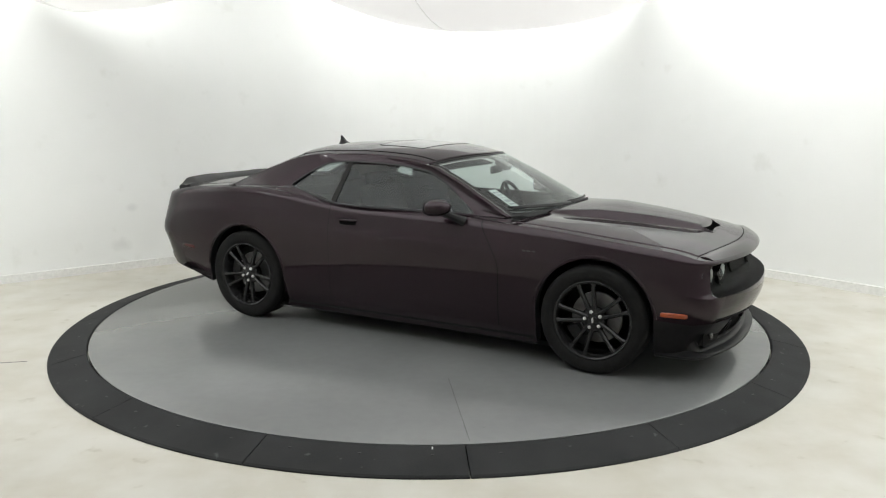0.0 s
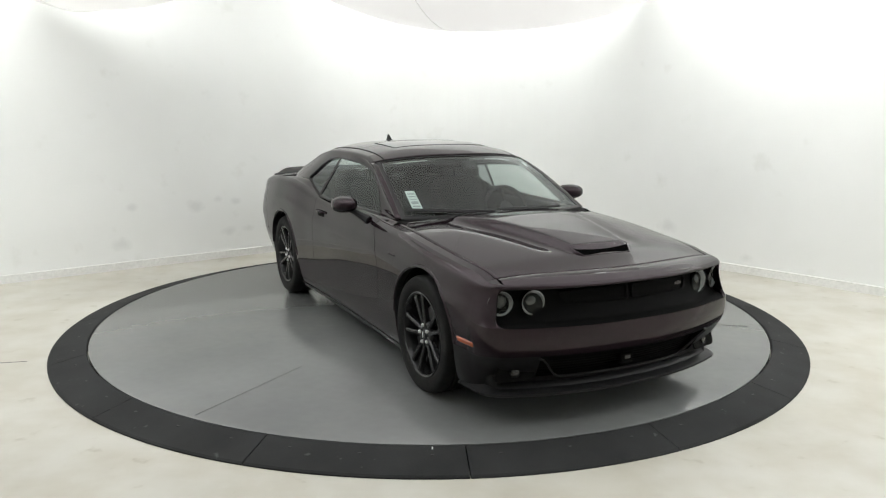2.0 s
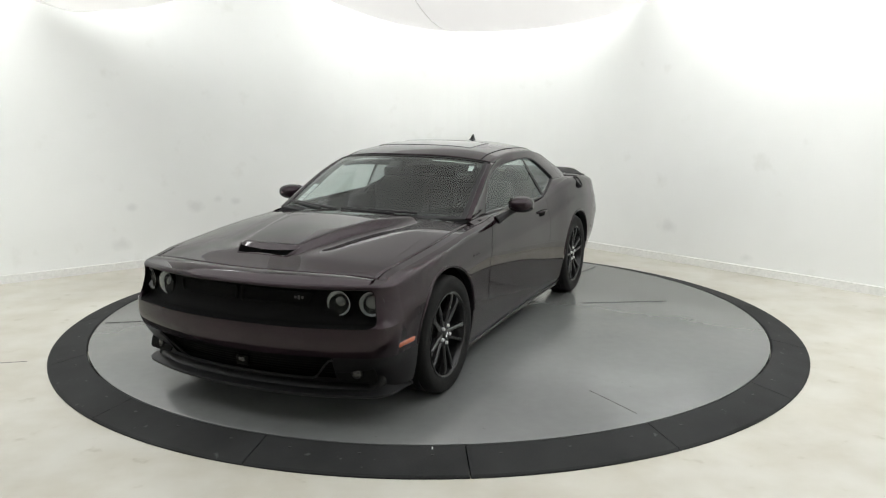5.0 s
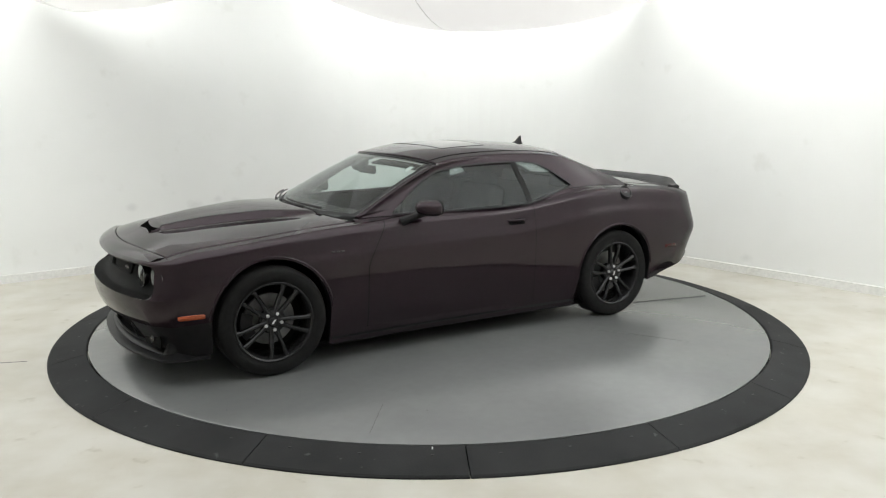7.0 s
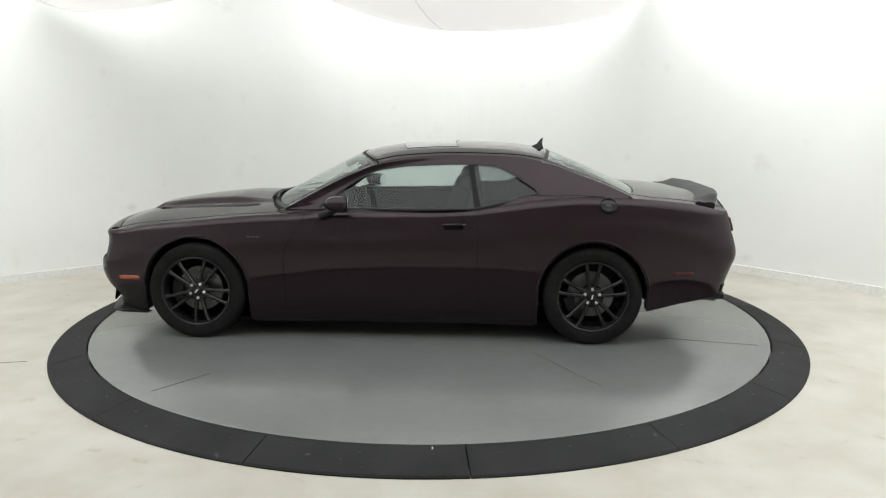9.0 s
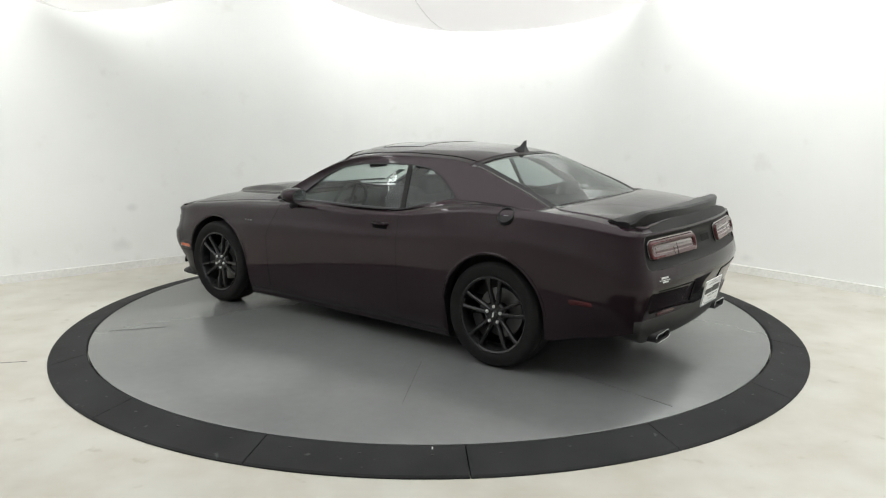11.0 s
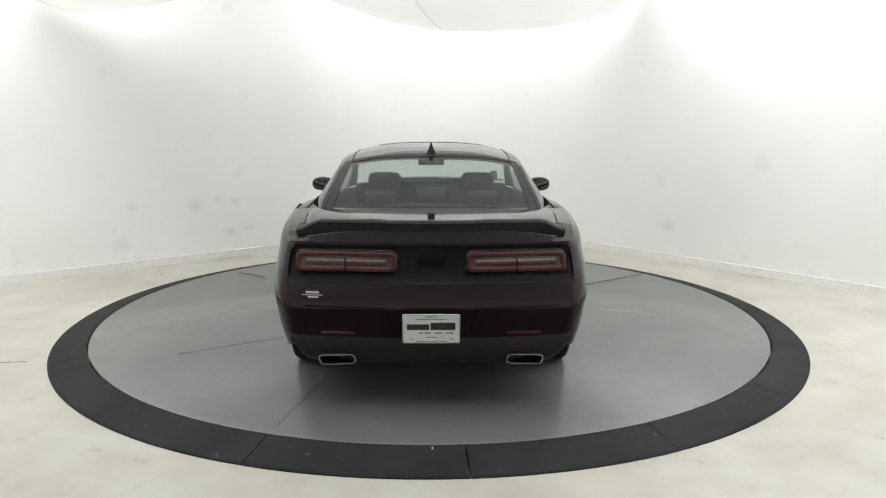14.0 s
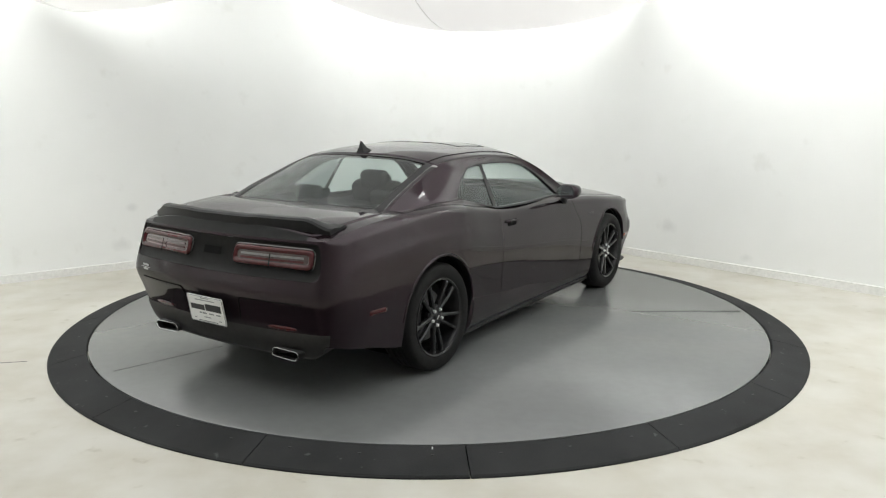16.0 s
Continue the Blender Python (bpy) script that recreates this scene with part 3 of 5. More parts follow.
def build_body(car):
    cols, grid = body_grid()
    nc, nr = len(cols), len(grid[0])
    xs = [plan_at(s)[0] for s in cols]
    s_gr, s_tb = arc_of(y=GRILLE_Y), arc_of(y=TAILBAND_Y, front=False)
    pieces = {"front_fender": [], "rear_quarter": [], "rocker_panel": [], "door": [], "front_bumper": [], "front_fascia": [], "rear_bumper": [], "nose_panel": []}
    for j in range(nc - 1):
        sm, xm = (cols[j] + cols[j + 1]) / 2, (xs[j] + xs[j + 1]) / 2
        for i in range(nr - 1):
            quad = (j * nr + i, (j + 1) * nr + i, (j + 1) * nr + i + 1, j * nr + i + 1)
            if sm < s_gr and ROW[5] <= i < ROW[6]:
                continue
            if sm < arc_of(y=0.60) and ROW[1] <= i < ROW[3]:
                continue
            if sm > s_tb and ROW[5] <= i < ROW[6]:
                continue
            flank = S_FLANK0 < sm < S_FLANK1
            if flank and DOOR_R < xm < DOOR_F and i >= ROW[1]:
                pieces["door"].append(quad)
            elif flank and (DOOR_F < xm < DOOR_F + 0.007 or DOOR_R - 0.007 < xm < DOOR_R) and i >= ROW[1]:
                continue
            elif sm < arc_of(x=1.872) and i < ROW[3]:
                pieces["front_fascia"].append(quad)
            elif sm < S_FLANK0 + 0.02 and i < ROW[5]:
                pieces["front_bumper"].append(quad)
            elif sm > S_FLANK1 - 0.05 and i < ROW[5]:
                pieces["rear_bumper"].append(quad)
            elif sm < S_FLANK0 and i >= ROW[5]:
                pieces["nose_panel"].append(quad)
            elif DOOR_R < xm < DOOR_F and flank:
                pieces["rocker_panel"].append(quad)
            else:
                pieces["front_fender" if xm > 0 else "rear_quarter"].append(quad)
    verts = [p for col in grid for p in col]

    def used(faces, sign=1):
        ids = sorted({i for f in faces for i in f})
        mp = {i: k for k, i in enumerate(ids)}
        vs = [(verts[i][0], sign * verts[i][1], verts[i][2]) for i in ids]
        return vs, [tuple(mp[i] for i in f) for f in faces]

    for nm in ("front_fender", "rear_quarter", "rocker_panel", "front_bumper", "rear_bumper", "nose_panel"):
        vs, fs = used(pieces[nm])
        both_sides(nm, vs, fs, MAT["paint"], car, "", nm in ("front_bumper", "rear_bumper", "nose_panel"))
    vs, fs = used(pieces["front_fascia"])
    both_sides("front_fascia", vs, fs, MAT["fascia"], car, "black lower front fascia round the intake", True)
    doors = []
    for sign in (1, -1):
        vs, fs = used(pieces["door"], sign)
        doors.append(mesh_ob("door", vs, fs, MAT["paint"], car, "dark purple metallic door with a flush handle"))
    # lower edge turned in, the arches with it; black puts its shade into the colour
    low = [col[0] for col in grid]
    rows = [low]
    for d, dz in ((0.02, 0.006), (0.07, 0.012)):
        r = []
        for s, p in zip(cols, low):
            x, y, nx, ny = plan_at(s)
            r.append((p[0] - nx * d, max(p[1] - ny * d, 0), p[2] + dz))
        rows.append(r)
    both_sides("lower_edge", [p for r in rows for p in r], grid_faces(3, nc), MAT["black"], car, "", True)
    # dark backing behind the door gaps
    for j in range(nc - 1):
        xm = (xs[j] + xs[j + 1]) / 2
        if S_FLANK0 < cols[j] < S_FLANK1 and (DOOR_F < xm < DOOR_F + 0.007 or DOOR_R - 0.007 < xm < DOOR_R):
            a = [(x, y - 0.01, z) for x, y, z in grid[j - 1][ROW[1]:]]
            b = [(x, y - 0.01, z) for x, y, z in grid[j + 2][ROW[1]:]]
            both_sides("door_gap", a + b, grid_faces(2, len(a)), MAT["void"], car)
    return cols, grid, doors


# hood and deck ---------------------------------------------------
HOOD_C = [(2.42, 0.77), (2.33, 0.805), (2.27, 0.828), (2.16, 0.858), (2.0, 0.905), (1.8, 0.938), (1.5, 0.970), (1.2, 0.995), (0.92, 1.005), (0.6, 1.01)]
DECK_C = [(-1.6, 1.075), (-1.75, 1.092), (-1.88, 1.10), (-2.0, 1.097), (-2.2, 1.08), (-2.35, 1.065), (-2.5, 1.04), (-2.6, 1.0)]
BULGE_W = [(2.05, 0.215), (1.95, 0.235), (1.6, 0.31), (1.2, 0.42), (0.95, 0.48)]


def edge_at(grid, cols, x):
    """The shoulder edge at an x."""
    pts = [(c[-1][0], c[-1][1], c[-1][2]) for c in grid]
    xs = np.array([p[0] for p in pts])[::-1]
    return float(np.interp(x, xs, np.array([p[1] for p in pts])[::-1])), float(np.interp(x, xs, np.array([p[2] for p in pts])[::-1]))


def top_z(x, y, ye, ze, center, power=2.0, bulge=True):
    u = min(abs(y) / ye, 1.0)
    zc = curve_at(center, x)
    z = ze + (zc - ze) * (1 - u**power)
    if bulge:
        w = curve_at(BULGE_W, x)
        rise = 0.038 * ease(0.95, 1.35, x) * (1 - 0.2 * ease(1.55, 1.98, x)) * (1 if x < 2.0 else 0) + 0.012 * (1 - ease(1.0, 1.3, x))
        z += rise * (1 - ease(w - 0.045, w + 0.012, abs(y)))
        # shallow valley beside the bulge
        z -= 0.012 * math.exp(-((abs(y) - w - 0.06) / 0.06) ** 2) * ease(0.95, 1.3, x) * (1 - ease(1.8, 2.05, x))
    return z


def build_tops(car, cols, grid):
    # nose edge of the hood follows the outline, so rows run across from one shoulder edge to the other
    nv = 81
    rows_hood, rows_fender = [], []
    xs = sorted(set(list(np.linspace(0.84, 1.96, 50)) + [1.975, 1.985] + list(np.linspace(2.0, HF, 10))))
    for x in xs:
        ye, ze = edge_at(grid, cols, x)
        yh = ye - 0.055
        row = []
        for k in range(nv):
            v = -1 + 2 * k / (nv - 1)
            y = v * yh
            bow = HOOD_BOW * ease(1.5, HF, x) * (1 - v * v)
            xx = x + bow + 0.22 * (1 - ease(0.84, 1.2, x)) * (1 - v * v)
            row.append((xx, y, top_z(xx, y, ye, ze, HOOD_C)))
        rows_hood.append(row)
        fr = []
        for k in range(7):
            y = ye - 0.048 * k / 6
            fr.append((x, y, top_z(x, y, ye, ze, HOOD_C)))
        rows_fender.append(fr)
    sheet("hood", rows_hood, MAT["paint"], car, "purple hood with a raised centre and front scoop", 0.012)
    fs = grid_faces(len(xs), 7)
    both_sides("fender_top", [p for r in rows_fender for p in r], fs, MAT["paint"], car)
    # header panel ahead of the hood
    rows = []
    for i in range(9):
        t = i / 8
        row = []
        for k in range(nv):
            v = -1 + 2 * k / (nv - 1)
            ye, ze = edge_at(grid, cols, HF + 0.005)
            yh = ye - 0.055
            a = Vector((HF + 0.007 + HOOD_BOW * (1 - v * v), v * yh, 0))
            a.z = top_z(a.x, a.y, ye, ze, HOOD_C)
            yy = abs(v) * 0.80
            s = arc_of(y=min(yy, 0.8)) if yy > 0 else 0.0
            px, py = skin_point(s, 0.80, 0.80)
            b = Vector((px, math.copysign(py, v), 0.80))
            p = a.lerp(b, t)
            p.z += 0.010 * math.sin(math.pi * t)
            row.append(tuple(p))
        rows.append(row)
    sheet("header_panel", rows, MAT["paint"], car)
    # corner fillets between fender tops, header and nose
    fill = []
    ye, ze = edge_at(grid, cols, HF + 0.005)
    for s, col in zip(cols, grid):
        if arc_of(y=0.74) < s and col[-1][0] > HF - 0.005:
            fill.append(col[-1])
    if len(fill) > 2:
        inner = Vector((HF + 0.007, ye - 0.055, top_z(HF + 0.007, ye - 0.055, ye, ze, HOOD_C)))
        vs = [tuple(inner)] + fill + [(HF, ye, ze)]
        both_sides("fender_corner", vs, [(0, k, k + 1) for k in range(1, len(vs) - 1)], MAT["paint"], car)
    # dark gap lines under the hood's edges
    gap = []
    for x in xs:
        ye, ze = edge_at(grid, cols, x)
        gap.append([(x, ye - d, top_z(x, ye - d, ye, ze, HOOD_C) - 0.008) for d in (0.040, 0.062)])
    both_sides("hood_gap", [p for r in gap for p in r], grid_faces(len(gap), 2), MAT["void"], car)
    rows = []
    for q in (HF - 0.015, HF + 0.017):
        ye, ze = edge_at(grid, cols, HF + 0.005)
        rows.append([(q + HOOD_BOW * (1 - v * v), v * (ye - 0.05), top_z(q + HOOD_BOW * (1 - v * v), v * (ye - 0.05), ye, ze, HOOD_C) - 0.008) for v in np.linspace(-1, 1, 41)])
    sheet("hood_gap", rows, MAT["void"], car)
    # rear deck
    xs = list(np.linspace(-1.745, -2.42, 30))
    rows, quarter = [], []
    for x in xs:
        ye, ze = edge_at(grid, cols, x)
        yl = ye - 0.09 - 0.11 * (1 - ease(1.745, 1.90, -x))
        rows.append([(x - 0.05 * (1 - v * v) * ease(2.0, 2.42, -x), v * yl, top_z(x, v * yl, ye, ze, DECK_C, 2.6, False)) for v in np.linspace(-1, 1, 41)])
        quarter.append([(x, ye - (ye - yl - 0.006) * k / 6, top_z(x, ye - (ye - yl - 0.006) * k / 6, ye, ze, DECK_C, 2.6, False)) for k in range(7)])
    sheet("trunk_lid", rows, MAT["paint"], car, "", 0.01)
    both_sides("quarter_top", [p for r in quarter for p in r], grid_faces(len(xs), 7), MAT["paint"], car)
    gap = []
    for x in [q for q in xs if q < -1.89]:
        ye, ze = edge_at(grid, cols, x)
        gap.append([(x, ye - d, top_z(x, ye - d, ye, ze, DECK_C, 2.6, False) - 0.008) for d in (0.078, 0.096)])
    both_sides("trunk_gap", [p for r in gap for p in r], grid_faces(len(gap), 2), MAT["void"], car)
    # tail panel top, from the deck to the top of the lamp band
    rows = []
    for i in range(7):
        t = i / 6
        row = []
        for v in np.linspace(-1, 1, 49):
            ye, ze = edge_at(grid, cols, -2.42)
            a = Vector((-2.42 - 0.05 * (1 - v * v), v * ye, 0))
            a.z = top_z(-2.42, v * ye, ye, ze, DECK_C, 2.6, False)
            s = arc_of(y=max(abs(v) * 0.79, 0.001), front=False)
            px, py = skin_point(s, 0.985, 0.985)
            b = Vector((px, math.copysign(py, v) if abs(v) > 1e-6 else 0.0, 0.985))
            row.append(tuple(a.lerp(b, t)))
        rows.append(row)
    sheet("tail_panel", [r[3:-3] for r in rows], MAT["band_black"], car, "satin black panel under the spoiler")
    for r in ([q[:4] for q in rows], [q[-4:] for q in rows]):
        sheet("tail_corner", r, MAT["paint"], car)


# greenhouse ------------------------------------------------------
#         rail x, y, z            centre x, z
STATIONS = [
    (0.80, 0.785, 0.975, 1.06, 0.985), (0.56, 0.748, 1.105, 0.80, 1.125), (0.30, 0.708, 1.232, 0.53, 1.262), (0.10, 0.675, 1.303, 0.31, 1.362),
    (-0.15, 0.662, 1.338, 0.0, 1.425), (-0.5, 0.658, 1.352, -0.42, 1.445), (-0.85, 0.655, 1.345, -0.85, 1.432), (-1.1, 0.652, 1.315, -1.17, 1.385),
    (-1.35, 0.672, 1.235, -1.42, 1.29), (-1.6, 0.70, 1.145, -1.68, 1.175), (-1.78, 0.72, 1.062, -1.885, 1.085)]
BELT = [(0.85, 0.965), (0.65, 0.972), (0.0, 0.980), (-0.58, 0.995), (-0.8, 1.035), (-1.06, 1.090), (-1.3, 1.095), (-1.55, 1.085), (-1.78, 1.045)]


def rail_at(q):
    return curve_at([(i, *st) for i, st in enumerate(STATIONS)], q)


def top_point(q, v, lift=0.0):
    xr, yr, zr, xc, zc = rail_at(q)
    return (xr + (xc - xr) * (1 - v * v), v * yr, zr + (zc - zr) * (1 - abs(v) ** 3.0) + lift)


def side_y(x, z):
    """The lean-in of the side glass and pillars."""
    plan = 0.02 * max(x, 0) ** 2 + 0.012 * max(-x - 0.8, 0) ** 2
    return 0.792 - 0.56 * (z - 1.109) - 0.25 * max(z - 1.2, 0) ** 2 + plan * 0.2 - 0.07 * max((x + 0.35) / 0.85, 0) ** 1.2


def side_poly(points, n):
    """A closed outline through points, n samples evenly by length."""
    p = np.array(points + [points[0]], float)
    L = np.concatenate([[0], np.cumsum(np.hypot(*np.diff(p, axis=0).T))])
    t = np.linspace(0, L[-1], n + 1)[:-1]
    return [(float(np.interp(a, L, p[:, 0])), float(np.interp(a, L, p[:, 1]))) for a in t]


def round_poly(points, r, steps=4):
    out = []
    n = len(points)
    for i in range(n):
        p, a, b = Vector(points[i]), Vector(points[i - 1]), Vector(points[(i + 1) % n])
        ra = min(r, (a - p).length * 0.45, (b - p).length * 0.45)
        p0, p1 = p + (a - p).normalized() * ra, p + (b - p).normalized() * ra
        for k in range(steps + 1):
            t = k / steps
            q = p0 * (1 - t) ** 2 + p * 2 * t * (1 - t) + p1 * t * t
            out.append((q.x, q.y))
    return out


DLO = [(0.56, 0.985), (0.42, 1.085), (0.26, 1.190), (0.12, 1.252), (-0.10, 1.285), (-0.40, 1.300), (-0.62, 1.300), (-0.78, 1.283), (-0.90, 1.225), (-1.075, 1.108), (-0.84, 1.050), (-0.63, 1.003), (-0.58, 0.997), (0.0, 0.987)]


def flat_panel(name, outline, mat, parent, inset=0.0, label="", thick=0.0):
    """A panel on the side of the greenhouse, both sides one object each; outline in x, z."""
    obs = []
    for sign in (1, -1):
        bm = bmesh.new()
        vs = [bm.verts.new((x, sign * (side_y(x, z) - inset), z)) for x, z in outline]
        f = bm.faces.new(vs)
        bmesh.ops.triangulate(bm, faces=[f])
        for it in range(2):
            bmesh.ops.subdivide_edges(bm, edges=[e for e in bm.edges if e.calc_length() > 0.12], cuts=1)
            bmesh.ops.triangulate(bm, faces=[f for f in bm.faces if len(f.verts) > 3])
        for v in bm.verts:
            v.co.y = sign * (side_y(v.co.x, v.co.z) - inset)
        obs.append(part(name, bm, mat, parent, label, smooth=True))
    return obs


def build_greenhouse(car, cols, grid):
    def band(q0, q1, v0, v1, nq, nv, lift=0.0):
        return [[top_point(q0 + (q1 - q0) * i / nq, v0 + (v1 - v0) * j / nv, lift) for j in range(nv + 1)] for i in range(nq + 1)]
    sheet("roof", band(3.0, 7.0, -1, 1, 30, 32), MAT["paint"], car, "", 0.02)
    ws = sheet("windscreen", band(0.0, 2.97, -0.955, 0.955, 20, 28, -0.003), MAT["glass"], car, "clear windscreen with a green tint")
    bl = sheet("rear_window", band(7.03, 9.85, -0.95, 0.95, 16, 24, -0.003), MAT["glass"], car, "clear rear window")
    ws.visible_shadow = bl.visible_shadow = False
    # black borders of the two screens
    for nm, q0, q1, ve in (("windscreen_border", 0.0, 3.0, 0.955), ("rear_window_border", 7.0, 9.9, 0.95)):
        for a, b, va, vb in ((q0, q0 + 0.10, -ve, ve), (q1 - 0.10, q1, -ve, ve)):
            sheet(nm, band(a, b, va, vb, 2, 28, 0.0005), MAT["black"], car)
        for sg in (1, -1):
            rows = band(q0, q1, sg * (ve - (0.035 if q0 < 1 else 0.075)), sg * ve, 18, 2, 0.0005)
            sheet(nm, rows, MAT["black"], car)
    # pillars beside the screens
    for nm, q0, q1, ve in (("front_pillar", 0.0, 3.0, 0.955), ("rear_pillar", 7.0, 10.0, 0.95)):
        for sg in (1, -1):
            sheet(nm, band(q0, q1, sg * ve, sg, 18, 4, 0.0015), MAT["paint"], car, "", 0.012)
    # sides: a ring of skin between the glass opening and the outer edge
    n = 220
    rail = [(rail_at(q)[0], rail_at(q)[2]) for q in np.linspace(0, 10, 90)]
    belt = [(x, curve_at(BELT, x)) for x in np.linspace(-1.78, 0.80, 60)]
    inner = side_poly(round_poly(DLO, 0.03), n)
    cx, cz = -0.2, 1.14
    # walk the outer edge and pair each of its points with the opening
    inn = side_poly(round_poly(DLO, 0.03), 1200)

    def pair(o):
        b = Vector((o[0] - cx, (o[1] - cz) * 3)).normalized()
        return min(inn, key=lambda i: (Vector((i[0] - cx, (i[1] - cz) * 3)).normalized() - b).length)
    ring_o = side_poly(rail + belt, 260)
    ring_i = [pair(o) for o in ring_o]
    # rail y at an x, for the outer edge on the roof side
    rx = [(rail_at(q)[0], rail_at(q)[1], rail_at(q)[2]) for q in np.linspace(0, 10, 200)]
    rxx = np.array([p[0] for p in rx])[::-1]
    ryy, rzz = np.array([p[1] for p in rx])[::-1], np.array([p[2] for p in rx])[::-1]
    for sign in (1, -1):
        rows = []
        for k in range(9):
            t = k / 8
            row = []
            for o, i in zip(ring_o, ring_i):
                x, z = i[0] + (o[0] - i[0]) * t, i[1] + (o[1] - i[1]) * t
                y = side_y(x, z)
                on_rail = o[1] > curve_at(BELT, o[0]) + 0.01
                if on_rail:
                    ry = float(np.interp(o[0], rxx, ryy))
                    y = y + (ry - side_y(*o)) * t * t
                row.append((x, sign * y, z))
            row.append(row[0])
            rows.append(row)
        sheet("side_frame", rows, MAT["paint"], car)
        # returns of the opening, dark
        rows = []
        for d in (0.0, 0.012, 0.03):
            row = [(x, sign * (side_y(x, z) - d), z) for x, z in inner]
            rows.append(row + [row[0]])
        sheet("window_seal", rows, MAT["black"], car)
        # trim strip round the opening
        c = Vector((-0.2, 1.14))
        row_a = [(x, sign * (side_y(x, z) + 0.002), z) for x, z in inner]
        row_b = []
        for x, z in inner:
            p = Vector((x, z))
            d = (p - c).normalized()
            x2, z2 = x + d.x * 0.012, z + 0.012 * (1 if z > 1.1 else -1) * abs(d.y) ** 0.3
            row_b.append((x2, sign * (side_y(x2, z2) + 0.002), z2))
        sheet("window_trim", [row_a + [row_a[0]], row_b + [row_b[0]]], MAT["black"], car)
        # ledge from the shoulder to the foot of the greenhouse
        rows = []
        for x in np.linspace(0.845, -1.78, 70):
            ye, ze = edge_at(grid, cols, x)
            zb = curve_at(BELT, x)
            yb = side_y(x, zb)
            rows.append([(x, sign * (ye + (yb - ye) * k / 6), ze + (zb - ze) * ease(0, 1, k / 6) ) for k in range(7)])
        sheet("belt_ledge", rows, MAT["paint"], car)
    door_glass = [(0.56, 0.985), (0.42, 1.085), (0.26, 1.190), (0.12, 1.252), (-0.10, 1.285), (-0.40, 1.300), (-0.560, 1.302), (-0.622, 0.993)]
    quarter_glass = [(-0.58, 1.302), (-0.64, 1.302), (-0.78, 1.283), (-0.90, 1.225), (-1.075, 1.108), (-0.84, 1.050), (-0.64, 1.004)]
    for ob in flat_panel("door_window", door_glass, MAT["tinted"], car, 0.014, "dark tinted door window") + flat_panel("quarter_window", quarter_glass, MAT["dark_glass"], car, 0.014, "tinted rear quarter window, deepened for the dim cabin behind"):
        ob.visible_shadow = False
    flat_panel("middle_pillar", [(-0.548, 1.306), (-0.592, 1.306), (-0.652, 1.0), (-0.608, 0.99)], MAT["pillar"], car, 0.008)


